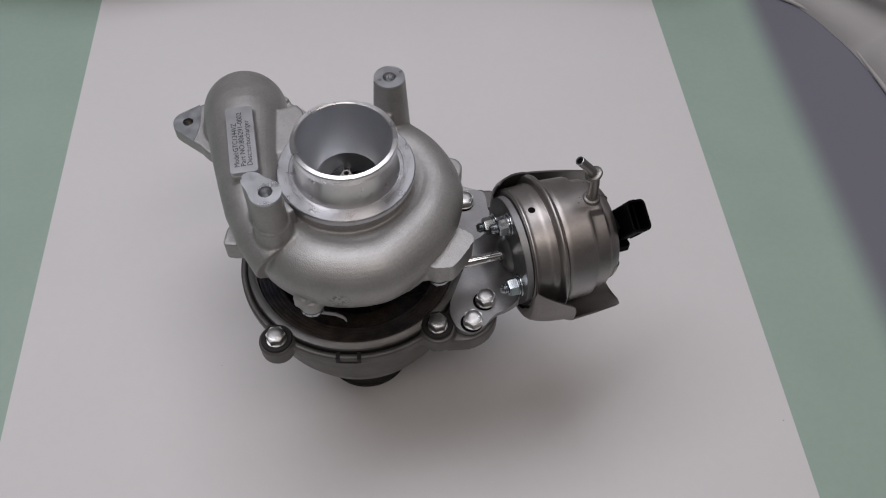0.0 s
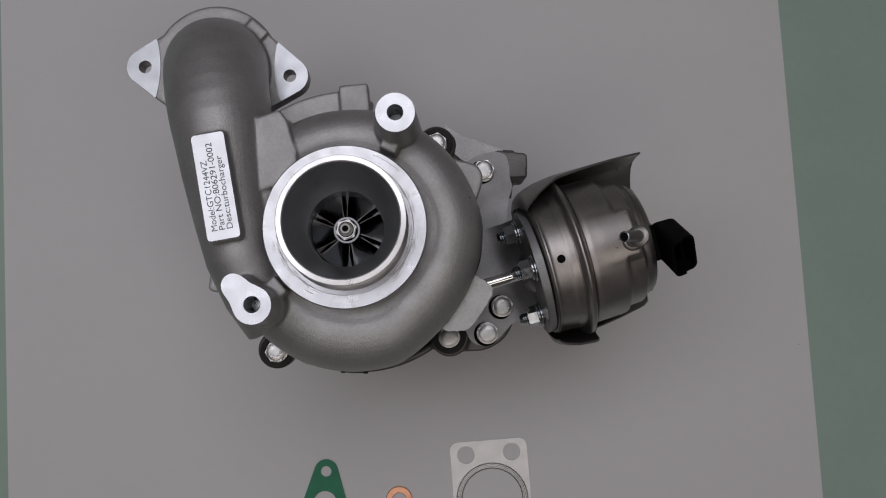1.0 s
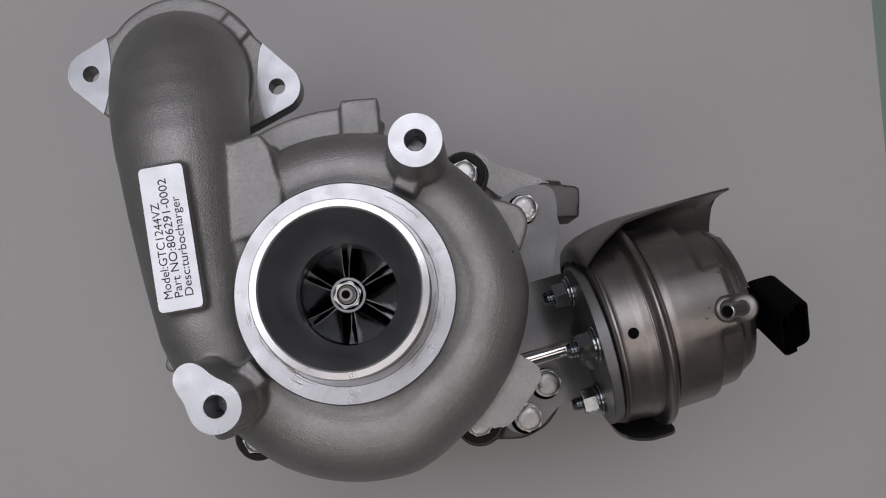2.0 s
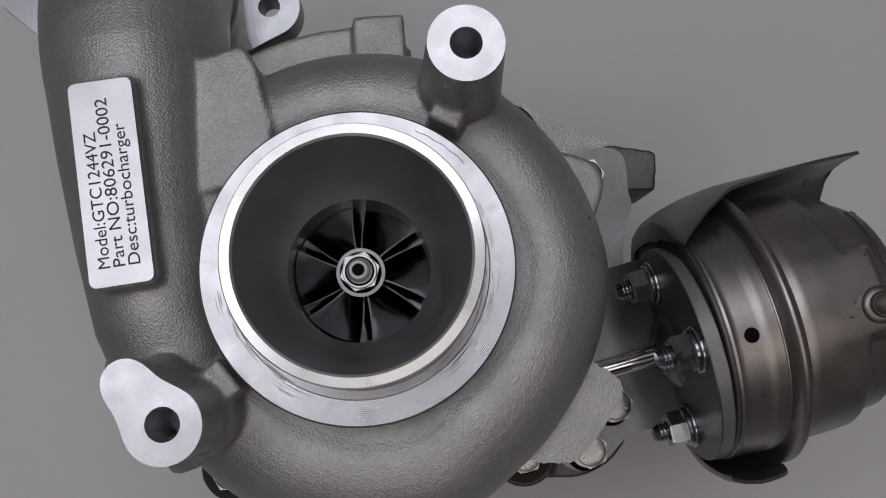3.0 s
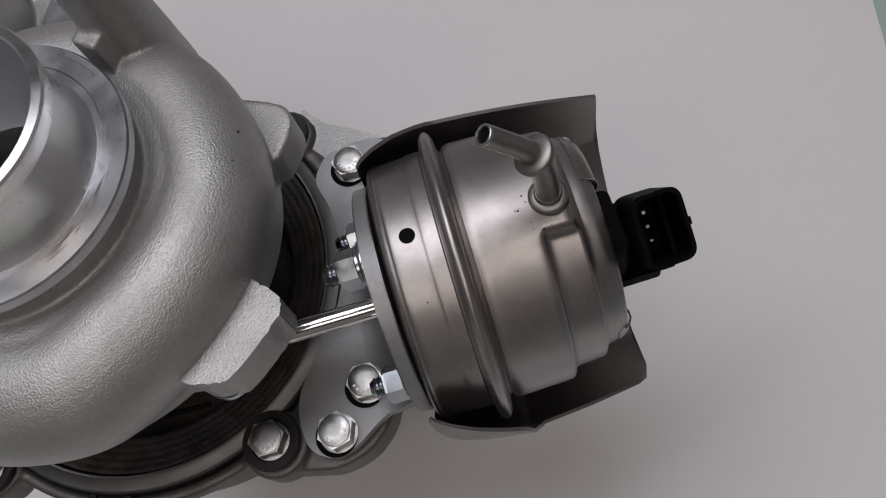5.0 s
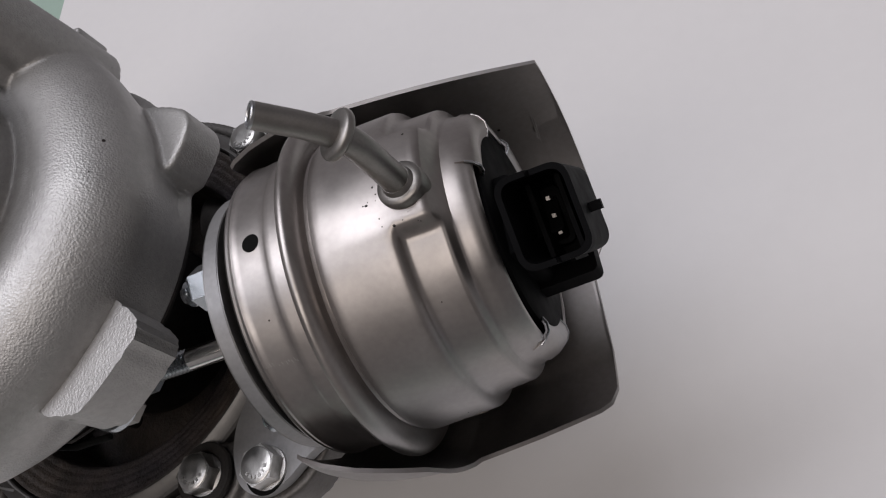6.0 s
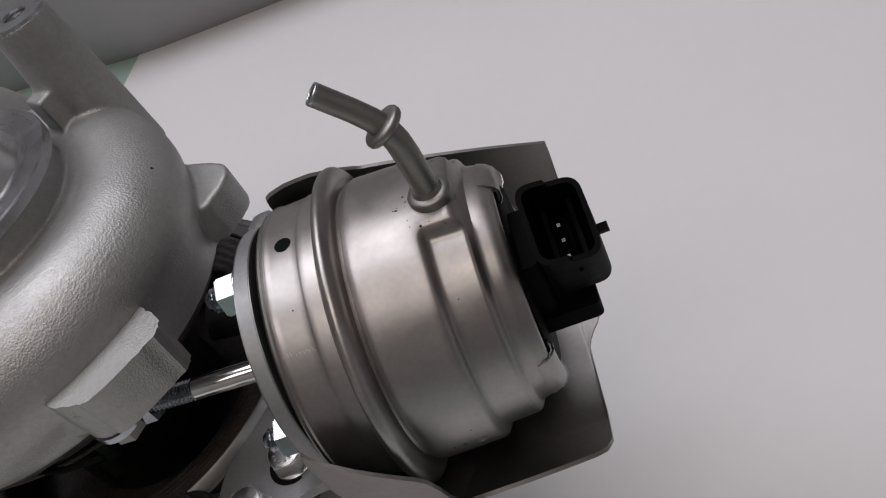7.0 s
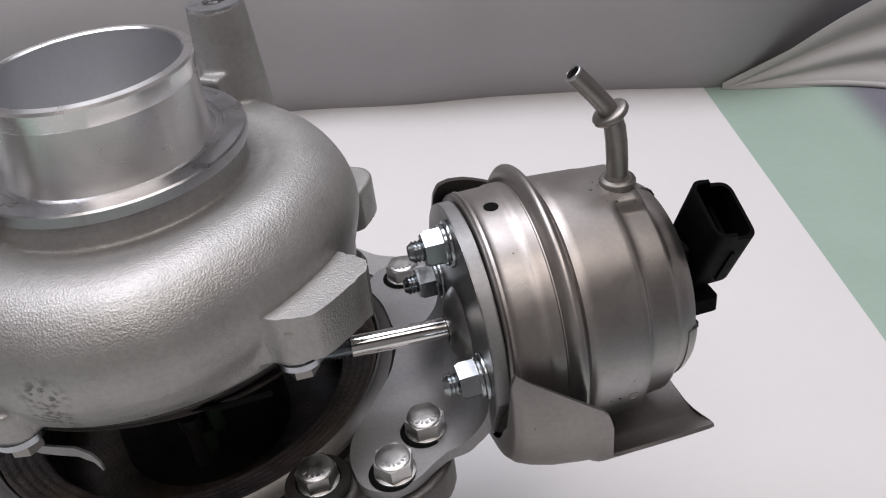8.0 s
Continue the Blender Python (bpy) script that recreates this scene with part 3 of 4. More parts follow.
drilled_face("boss_face", LOBED, -32.7, -28.0, 3.1, 194.3, 14, "bright milled boss top")


def ear_face(hx, hy, sx):
    c = (-57.6, 79.5)
    whole = []
    corners = hull((c[0], c[1], 27), (hx, hy, 8.1))
    for p, q in zip(corners, corners[1:] + corners[:1]):
        k = max(1, math.ceil(math.dist(p, q) / 0.6))
        whole += [(p[0] + (q[0] - p[0]) * i / k, p[1] + (q[1] - p[1]) * i / k) for i in range(k)]
    cut = lambda y: (-83.0 if sx < 0 else -32.2) + sx * 2.0 * ((y - hy - 2) / 14) ** 2
    kept = [(p[0] - cut(p[1])) * sx > 0 for p in whole]
    start = next(i for i in range(len(whole)) if kept[i] and not kept[i - 1])
    out = [p for p, k in zip(whole[start:] + whole[:start], kept[start:] + kept[:start]) if k]
    y0, y1 = out[-1][1], out[0][1]
    out += [(cut(y0 + (y1 - y0) * k / 16), y0 + (y1 - y0) * k / 16) for k in range(1, 16)]
    bm = holed(bmesh.new(), out, [circle(hx, hy, 2.9, 32)], 123.5, 124.9)
    face = part("flange_face", bm, EAR, turbo, "bright milled flange ear", angle=30)
    bm = lathe(bmesh.new(), [(2.9, 124.8), (2.9, 115.8), (3.6, 115.8), (3.6, 123.6)], 32, closed=True, m=Matrix.Translation((hx, hy, 0)))
    part("hole_wall", bm, NIPPLE, face)


ear_face(-89.8, 82.4, -1)
ear_face(-25.5, 74.8, 1)


def make_label():
    m = Matrix.Translation((-48.0, 18.4, 0)) @ Matrix.Rotation(radians(7), 4, "Z")
    bm = prism(bmesh.new(), rounded(box_poly(-6.3, 6.3, -20.7, 20.7), 1.6), 175.2, 177.6, m)
    bevelled(bm, 0.3, 2)
    plate = part("name_plate", bm, PLATE, turbo, "silver name plate with black lettering")
    for i, words in enumerate(("Model:GTC1244VZ", "Part NO:806291-0002", "Desc:turbocharger")):
        cu = bpy.data.curves.new("lettering", "FONT")
        cu.body, cu.size = words, 3.4
        tmp = new("lettering", cu)
        bpy.context.view_layer.update()
        me = bpy.data.meshes.new_from_object(tmp.evaluated_get(bpy.context.evaluated_depsgraph_get()))
        bpy.data.objects.remove(tmp)
        wide = (27.4, 34.0, 28.4)[i]
        xs = [v.co.x for v in me.vertices]
        k = wide / (max(xs) - min(xs))
        turn = Matrix.Rotation(radians(90), 4, "Z")
        place = m @ Matrix.Translation((-1.9 + 2.95 * i, -17.3, 177.66)) @ turn @ Matrix.Diagonal((k, 1, 1, 1))
        bold = bmesh.new()
        for dx, dy, dz in ((-0.01, 0, 0), (0.01, 0, 0.003)):
            strokes = me.copy()
            strokes.transform(MM @ Matrix.Translation((dx, dy, dz)) @ place)
            bold.from_mesh(strokes)
            bpy.data.meshes.remove(strokes)
        bold.to_mesh(me)
        bold.free()
        me.materials.append(INK)
        ob = new("lettering", me)
        ob.parent = plate
        tagged(ob, "black printed words " + words.split(":")[0])
    return plate


make_label()


def make_wheel():
    bm = lathe(bmesh.new(), [(5.2, 163.5), (5.4, 160), (6.2, 156), (8.2, 151), (12, 147.5), (15.2, 146.6), (15.2, 145), (0.5, 145)], 48)
    hub = part("compressor_wheel", bm, WHEEL, turbo, "dark alloy compressor wheel", angle=50)

    def blade(z_top, lead):
        bm = bmesh.new()
        rows = []
        for k in range(17):
            v = k / 16
            z = z_top - (z_top - 147.2) * v
            ang = radians(-lead * max(0.0, 1 - v / 0.55) ** 1.15)
            ri = 5.2 + 6.5 * v ** 2
            ro = 14.75
            rows.append([bm.verts.new((q * math.cos(ang - 0.01 * q * (1 - v)), q * math.sin(ang - 0.01 * q * (1 - v)), z + (0.0 if k else -0.05 * (q - 5)))) for q in np.linspace(ri, ro, 6)])
        grid_faces(bm, rows, closed_v=False)
        bmesh.ops.recalc_face_normals(bm, faces=bm.faces)
        bmesh.ops.solidify(bm, geom=list(bm.faces), thickness=0.5)
        return bm

    for n in range(6):
        for z_top, lead, shift in ((159.5, 47, 0), (157.4, 40, -11)):
            m = Matrix.Rotation(radians(60 * n + shift + 106 + lead), 4, "Z")
            one = part("blade", blade(z_top, lead), WHEEL, hub, matrix=m, angle=60)
            # Leading edges have a lighter metal than the blades.
            pts = [(q * math.cos(radians(-lead) - 0.01 * q), q * math.sin(radians(-lead) - 0.01 * q), z_top - 0.05 * (q - 5) + 0.05) for q in np.linspace(5.0, 14.7, 6)]
            part("leading_edge", sweep(bmesh.new(), pts, [0.22, 0.19, 0.16, 0.14, 0.14, 0.14], 8), NIPPLE, one, "leading edge in a lighter metal", matrix=m)
    bm = prism(bmesh.new(), circle(0, 0, 4.25, 6, 15, 375), 163.0, 166.0)
    lathe(bm, [(3.7, 165.9), (3.45, 166.8), (1.0, 166.8)], 40)
    bevelled(bm, 0.2, 2)
    part("shaft_nut", bm, BOLT, hub, "small steel shaft nut")
    bm = lathe(bmesh.new(), [(4.65, 162.2), (4.65, 163.3), (4.45, 163.5), (3, 163.5)], 40)
    part("washer", bm, MACHINED, hub)
    bm = lathe(bmesh.new(), [(2.7, 166), (2.7, 167.4), (2.3, 167.6), (2.3, 170.2), (1.9, 170.6), (1.3, 170.6), (1.1, 169.4)], 32)
    part("shaft_end", bm, NIPPLE, hub)
    bm = lathe(bmesh.new(), [(2.6, 166.5), (3.15, 166.5), (3.1, 166.92), (2.65, 166.92)], 32, closed=True)
    part("seat_ring", bm, HOLE, hub)
    bm = lathe(bmesh.new(), [(1.2, 169.2), (1.15, 169.9), (0.3, 169.9)], 24)
    part("centre_hole", bm, HOLE, hub)


make_wheel()


def make_middle():
    """Dark bearing housing between the two casings, with a wire and green tags."""
    bm = lathe(bmesh.new(), [(24, 79), (23, 99), (24, 112), (27, 120), (40, 127), (47, 130), (48, 134.4)], 72)
    middle = part("bearing_housing", bm, BLACK_IRON, turbo, "black bearing housing", angle=50)
    bm = lathe(bmesh.new(), [(44, 132), (48.5, 132), (48.5, 134.6), (44, 134.6)], 72, closed=True)
    part("back_plate", bm, DARK_IRON, turbo, "dark back plate")
    pts = [(46 * math.cos(radians(a)), 46 * math.sin(radians(a)), 128 + 1.5 * math.sin(radians(3 * a))) for a in range(-150, -25, 4)]
    part("wire_spring", sweep(bmesh.new(), pts, 0.7, 8), DARK_IRON, middle, "thin dark wire spring")
    for a, z, w in ((-64, 112, 1.8), (-71, 106, 2.6)):
        m = Matrix.Rotation(radians(a), 4, "Z") @ Matrix.Translation((29, 0, z))
        bm = bevelled(prism(bmesh.new(), rounded(box_poly(-3, 3, -w, w), 1.2), -4, 3), 0.8, 3)
        part("green_tag", bm, GREEN_WIRE, middle, "dull green plastic tag", matrix=m)
    post = lathe(bmesh.new(), [(2.0, 0), (2.0, 12), (2.6, 13), (2.6, 16)], 20, m=Matrix.Rotation(radians(-75), 4, "Z") @ Matrix.Translation((31, 0, 99)))
    part("post", post, BLACK_IRON, middle, "dull dark post")
    # sheet strip and folded clip hanging below the scroll
    pts = [(33.5, -42.0, 130.2), (23.3, -43.6, 129.6), (12.2, -42.9, 129.4), (3, -41, 130.5)]
    part("sheet_strip", sweep(bmesh.new(), pts, [0.7, 0.8, 0.8, 0.6], 10), HOLE, middle, "thin dark strip")
    bm = bmesh.new()
    rows = [[bm.verts.new((x, y, z + d)) for d in (-1.3, 1.3)] for x, y, z in ((-21.5, -47.0, 128.5), (-18, -47.6, 126.8), (-14, -48.0, 126.0), (-9.5, -49.2, 126.2), (-6, -50.4, 125.0), (-4.6, -50.8, 122.6))]
    grid_faces(bm, rows, closed_v=False)
    bmesh.ops.recalc_face_normals(bm, faces=bm.faces)
    bmesh.ops.solidify(bm, geom=list(bm.faces), thickness=0.6)
    part("spring_clip", bm, BRACKET, middle, "bent bright spring clip", angle=60)
    return middle


make_middle()


def make_turbine():
    bm = lathe(bmesh.new(), [(24, 38), (36, 42), (46, 51), (52.5, 66), (55.5, 82), (56.5, 90), (59.0, 94), (60.6, 97), (60.6, 102.2), (57.5, 102.2), (57.2, 99.6), (51, 97), (49.5, 82), (30, 80)], 96)
    for x, y in ((-40.5, -47.5), (39.5, -46.8), (38.6, 44)):
        lathe(bm, [(6, 90), (8.6, 94), (8.9, 103.8)], 32, m=Matrix.Translation((x, y, 0)))
    # shoulder that carries the bracket and the inlet on the far side
    prism(bm, rounded([(38, -53.5), (56, -54.0), (64, -50.0), (68.5, -44.5), (71, -38), (66, -20), (64, 10), (70, 24), (72, 38), (60, 42), (44, 50)], 6) + circle(0, 0, 57.3, 20, 47, -53), 91, 101.2)
    prism(bm, rounded([(66, 27), (80.5, 25.5), (81.2, 37.5), (66, 40)], 2), 80, 104)
    sweep(bm, [(10, 34, 80), (45, 35, 80), (76, 31, 82)], [11, 12, 12], 28)
    turbine = cast("turbine_housing", bm, IRON, turbo, 0.8, 4, "grey cast turbine housing")
    bm = bevelled(prism(bmesh.new(), rounded([(43, 54), (51, 47.5), (57.5, 45.4), (71, 39.6), (66, 33), (52, 35), (44, 42)], 2), 92, 101.8), 0.5, 2)
    part("inlet_flange", bm, CAST, turbine, "bare grey flange face")
    bm = lathe(bmesh.new(), [(24.5, 50), (24.5, 2), (25.2, 1.5), (25.2, 0), (22, 0), (22, 48)], 72, closed=True)
    part("outlet_pipe", bm, BLACK_IRON, turbine, "blackened outlet pipe")
    bm = lathe(bmesh.new(), [(56.9, 98.0), (56.8, 103.4), (56.3, 104.0), (54.0, 104.6), (53.2, 105.2), (52.7, 105.2), (52.4, 104.8), (52.2, 103.0), (52.2, 98.0)], 128, closed=True)
    part("clamp_ring", bm, RING, turbo, "smooth steel clamp ring", angle=30)
    grooves = []
    for k in range(5):
        r = 51.9 - 2.1 * k
        grooves += [(r, 104.0 - 0.75 * k), (r - 0.7, 104.0 - 0.75 * k), (r - 1.3, 103.75 - 0.75 * k), (r - 1.8, 103.3 - 0.75 * k)]
    bm = lathe(bmesh.new(), grooves + [(41.2, 97.6), (40.6, 84.5), (22, 83.6), (22, 82), (51.9, 82)], 128, closed=True)
    part("inner_dish", bm, DARK_IRON, turbo, "rough rust-dark grooved inner dish", angle=60)
    # keeper with a square notch on the ring's rim
    for s in (-1, 1):
        bm = block(bmesh.new(), 0, 0, 98.2, 102.7, 1.8, 3.8)
        m = Matrix.Rotation(radians(-95.3 + s * 5.0), 4, "Z") @ Matrix.Translation((59.2, 0, 0.1)) @ Matrix.Rotation(radians(90), 4, "Z")
        part("clip_tab", bm, BLACK_IRON, turbo, matrix=m)
    bm = prism(bmesh.new(), circle(0, 0, 61.0, 8, -100.3, -90.3) + circle(0, 0, 57.4, 8, -90.3, -100.3), 98.0, 99.0)
    part("clip_slot", bm, BLACK_IRON, turbo)
    return turbine


make_turbine()


def hex_bolt(x, y, z, turn, dark=False, af=8.4):
    """Hexagon bolt with a domed head; z is where its head rests."""
    m = Matrix.Translation((x, y, z)) @ Matrix.Rotation(radians(turn), 4, "Z")
    rc = af / 2 / math.cos(radians(30))
    bm = prism(bmesh.new(), circle(0, 0, rc, 6), 0.8, 4.6)
    bevelled(bm, 0.35, 2)
    lathe(bm, [(4.15, 4.2), (4.1, 4.8), (3.8, 5.0), (1.5, 5.04)], 32)
    lathe(bm, [(af / 2 + 0.8, 0), (af / 2 + 0.8, 0.7), (af / 2 - 0.2, 1.0)], 36)
    bolt = part("bolt", bm, BOLT, turbo, "zinc-bright hexagon bolt" if not dark else "hexagon bolt in a black washer", matrix=m)
    if not dark:
        # Thin near-black disc under the head, shifted towards minus x and y.
        bm = lathe(bmesh.new(), [(5.6, 0.0), (5.6, 0.08), (2, 0.08)], 40)
        part("dark_disc", bm, HOLE, bolt, "dark disc under the bolt, off centre", matrix=Matrix.Translation((-0.7, -0.4, 0)) @ m)
    if dark:
        bm = lathe(bmesh.new(), [(7.6, -0.6), (7.8, 0.4), (7.4, 1.0), (5.4, 1.0), (5.2, 0.6), (5.2, -0.6)], 40, closed=True)
        part("washer", bm, BLACK_IRON, bolt, "black collar washer", matrix=m)
    # embossed marks on the head
    for k in range(6):
        a = radians(200 + 26 * k)
        bm = block(bmesh.new(), 2.7 * math.cos(a), 2.7 * math.sin(a), 4.9, 5.22, 0.75, 0.5 + 0.3 * (k % 2), 200 + 26 * k)
        part("head_mark", bm, BOLT, bolt, matrix=m)
    return bolt


hex_bolt(64.5, -33.7, 105.0, 10)
hex_bolt(57.0, -45.7, 105.0, 25)
hex_bolt(59.9, 29.9, 105.0, 5)
hex_bolt(39.2, -46.4, 105.2, 12, True)
hex_bolt(-40.2, -48.2, 105.2, 0, True)
hex_bolt(38.6, 44.0, 104.0, 20, True)



def under_bolt(x, y, z, turn):
    """Bolt seen from its end below the scroll, holding a wire clip."""
    bm = lathe(bmesh.new(), [(5.7, z - 1.2), (5.7, z + 0.4), (3, z + 0.4)], 36, m=Matrix.Translation((x, y, 0)))
    bolt = part("clamp_bolt", bm, ZINC, turbo, "bright washer and nut under the scroll")
    bm = prism(bmesh.new(), circle(x, y, 3.7, 6, turn, 360 + turn), z - 5.2, z - 1.1)
    bevelled(bm, 0.3, 2)
    part("nut", bm, NIPPLE, bolt)


under_bolt(40.3, -37.2, 137.0, 10)
under_bolt(-19.5, -48.0, 133.9, 0)

# ---- actuator: x runs along the can, y across it and z up
CAN = Matrix.Translation((81.7, -18.0, 126.8)) @ Matrix.Rotation(radians(12.5), 4, "Z")
DRUM = Matrix.Translation((80.07, -16.6, 124.12)) @ Matrix.Rotation(radians(12.5), 4, "Z") @ Matrix.Rotation(radians(1.77), 4, "Y")
TURN_X = Matrix.Rotation(radians(90), 4, "Y")


def make_bracket():
    out = [(46.0, -41.5), (46.2, -34), (50.0, -26), (56, -12), (58.0, 1), (53.5, 18), (48.5, 27), (51.5, 34.5), (56.5, 37.0), (61, 38.4), (67, 38.8), (71.3, 36.8), (72.2, 31), (72.0, 26), (73.2, 22), (70.5, 15), (69.5, 7), (70, -4),
           (74, -18), (78.5, -35.5), (74.5, -40), (69.8, -41.2), (66, -44.6), (62, -49.0), (55.5, -52.2), (49.2, -49.6)]
    bm = prism(bmesh.new(), rounded(out, 3.5), 102.0, 105.0)
    bevelled(bm, 0.5, 2)
    bracket = part("bracket", bm, BRACKET, turbo, "pressed steel actuator bracket")
    # upright plate, a disc that runs down into the flat plate
    disc = [(-0.8 + 27.0 * math.sin(radians(a)), 1.6 + 27.0 * math.cos(radians(a))) for a in range(-112, 113, 4)]
    disc = disc + [(22, -21.5), (-19, -21.5)]
    bm = prism(bmesh.new(), disc, -5.9, -2.5, Matrix(((0, 0, 1, 0), (1, 0, 0, 0), (0, 1, 0, 0), (0, 0, 0, 1))))
    bevelled(bm, 0.5, 2)
    part("upright_plate", bm, PLATE_STEEL, bracket, "dark upright plate with worn edge", matrix=CAN)
    # worn bright edge of the plate
    bm = bmesh.new()
    rows = [[bm.verts.new((s, -0.8 + q * math.sin(radians(a)), 1.6 + q * math.cos(radians(a)))) for s, q in ((-5.6, 26.8), (-5.6, 27.06), (-2.8, 27.06), (-2.8, 26.8))] for a in range(-104, 105, 4)]
    grid_faces(bm, rows)
    part("worn_edge", bm, BRACKET, bracket, "bare worn plate edge", matrix=CAN)
    # gusset between the flat plate and the upright
    arc = [radians(90 * k / 14) for k in range(15)]
    section = [(-5.9 - 13 * (1 - math.sin(t)), -21.75 + 13 * (1 - math.cos(t))) for t in arc]
    section += [(-3.6 - 13 * (1 - math.sin(t)), -24.0 + 13 * (1 - math.cos(t))) for t in reversed(arc)]
    bm = bmesh.new()
    rows = [[bm.verts.new((x, y, z)) for x, z in section] for y in (-20.5, -18, -8, 4, 16, 23, 25)]
    grid_faces(bm, rows)
    bm.faces.new(rows[0])
    bm.faces.new(rows[-1])
    part("bend", bm, BRACKET, bracket, matrix=CAN)
    # raised rib and the boss round the rod
    bm = lathe(bmesh.new(), [(10.5, -4.4), (9.4, -6.4), (7.6, -8.2), (5.4, -9.4), (3.6, -9.6), (3.1, -9.0), (3.0, -4.4)], 40, closed=True)
    part("rod_guide", bm, PLATE_STEEL, bracket, "rounded collar round the rod", matrix=CAN @ Matrix.Translation((0, 0, -2.5)) @ TURN_X)


make_bracket()


BEAD = [(13.8 - 1.95 * math.cos(radians(15 * k)), 31.3 + 4.1 * math.sin(radians(15 * k))) for k in range(13)]
FRONT = [(-0.4, 30.2), (0.0, 31.0), (0.6, 31.2), (1.2, 30.9), (7.5, 31.1), (8.3, 31.4), (11.3, 31.45), (11.6, 31.2)] + BEAD + [(15.95, 30.3), (16.5, 29.9), (17.1, 30.9)]
STEPPED = FRONT + [(18.4, 31.3), (24, 31.1), (30.9, 30.8), (31.6, 30.5), (32.1, 29.8), (32.5, 28.9), (33.0, 28.5), (33.6, 28.35), (39.4, 27.9), (40.0, 27.6), (40.5, 26.7), (40.9, 25.9), (41.4, 25.6), (43.8, 25.0), (45.2, 24.2)]
PADDED = FRONT + [(18.4, 31.3), (24, 31.2), (37.8, 30.7), (39.0, 30.0), (39.8, 28.3), (40.5, 26.7), (41.1, 25.6), (42.4, 25.4), (43.8, 25.0), (45.2, 24.2)]


def can_radius(s, phi):
    """Radius of the can at s along it; a pad round its top stays wide to the end."""
    w = min(1.0, max(0.0, (23 - abs(phi - 4)) / 5))
    w = w * w * (3 - 2 * w)
    return (1 - w) * lerp_table(STEPPED, s) + w * lerp_table(PADDED, s)


def make_can():
    marks = sorted({round(q[0], 2) for q in STEPPED + PADDED})
    stations = []
    for p, q in zip(marks, marks[1:]):
        k = max(2, math.ceil((q - p) / 1.2))
        stations += [p + (q - p) * n / k for n in range(k)]
    stations.append(marks[-1])
    bm = bmesh.new()
    rings = []
    segs = 240
    for s in stations:
        ring = []
        for j in range(segs):
            phi = -180 + 360 * j / segs
            r = can_radius(s, phi)
            ring.append(bm.verts.new((s, r * math.sin(radians(phi)), r * math.cos(radians(phi)))))
        rings.append(ring)
    # turned-in end
    for s, r in ((45.8, 23.9), (46.05, 23.5), (46.1, 22.9), (45.8, 22.6), (43.4, 22.5)):
        rings.append([bm.verts.new((s, r * math.sin(radians(-180 + 360 * j / segs)), r * math.cos(radians(-180 + 360 * j / segs)))) for j in range(segs)])
    grid_faces(bm, rings)
    bm.faces.new(rings[0])
    can = part("actuator_can", bm, STEEL_CAN, turbo, "satin steel vacuum actuator can", matrix=DRUM, angle=40)
    # dark curled scuff on the drum
    pts = [(28.0 + 1.3 * math.cos(t), 28.1 * math.sin(radians(-107) + 0.04 * math.sin(t)), 28.1 * math.cos(radians(-107) + 0.04 * math.sin(t))) for t in np.linspace(0.4, 5.6, 20)]
    pts = [(s, y * can_radius(s, -107) / 28.1, z * can_radius(s, -107) / 28.1) for s, y, z in pts]
    part("dark_scuff", sweep(bmesh.new(), pts, 0.13, 6), TOOLED, can, "small dark curled scuff", matrix=DRUM)
    # flecks of dirt on the drum and round the foot of the nipple
    rng = random.Random(4)
    places = [(24.5, -106, 0.30), (22.3, -106, 0.22), (27.4, -96, 0.16)]
    places += [(rng.uniform(27.5, 33), rng.gauss(-7, 4), rng.uniform(0.08, 0.26)) for _ in range(14)]
    places += [(rng.uniform(34, 39), rng.uniform(-20, -10), rng.uniform(0.08, 0.16)) for _ in range(4)]
    bm = bmesh.new()
    for u, phi, r in places:
        q, a = can_radius(u, phi), radians(phi)
        at = Vector((u, q * math.sin(a), q * math.cos(a)))
        turn = Vector((0, math.sin(a), math.cos(a))).to_track_quat("Z", "Y").to_matrix().to_4x4()
        lathe(bm, [(r * 1.2, -0.2), (r, 0.03), (r * 0.3, 0.06)], 7, m=Matrix.Translation(at) @ turn @ Matrix.Diagonal((rng.uniform(0.6, 1.5), 1, 1, 1)))
    tagged(part("dirt_flecks", bm, BLACK_IRON, can, matrix=DRUM), "small dark flecks of dirt", kind="stuff")
    # faint etched strokes on the front band
    bm = bmesh.new()
    for u, phi, tall, wide in ((0.9, -42.6, 1.0, 0.2), (1.4, -42.8, 0.5, 0.2), (1.9, -42.6, 1.0, 0.2), (2.5, -42.7, 1.0, 0.2), (3.6, -43.6, 0.4, 0.3), (4.3, -43.2, 0.7, 0.2),
                               (5.2, -43.6, 0.9, 0.2), (5.7, -43.1, 0.5, 0.3), (6.3, -43.7, 0.9, 0.2), (6.9, -43.3, 1.0, 0.2), (7.3, -43.9, 0.6, 0.3)):
        q, a = can_radius(u, phi), radians(phi)
        at = Vector((u, q * math.sin(a), q * math.cos(a)))
        turn = Vector((0, math.sin(a), math.cos(a))).to_track_quat("Z", "Y").to_matrix().to_4x4()
        prism(bm, box_poly(-wide / 4, wide / 4, -tall * 0.4, tall * 0.4), -0.1, 0.02, Matrix.Translation(at) @ turn @ Matrix.Rotation(radians(14), 4, "Z"))
    part("etched_marks", bm, BOLT, can, "faint pale etched strokes", matrix=DRUM)
    # drilled vent: a near-black disc on the skin stands for its inner shade
    bm = lathe(bmesh.new(), [(1.75, -1.2), (1.75, 0.15), (0.3, 0.15)], 32)
    part("vent_hole", bm, HOLE, can, "round dark vent hole", matrix=DRUM @ Matrix.Translation((4.95, -0.7, 30.95)))
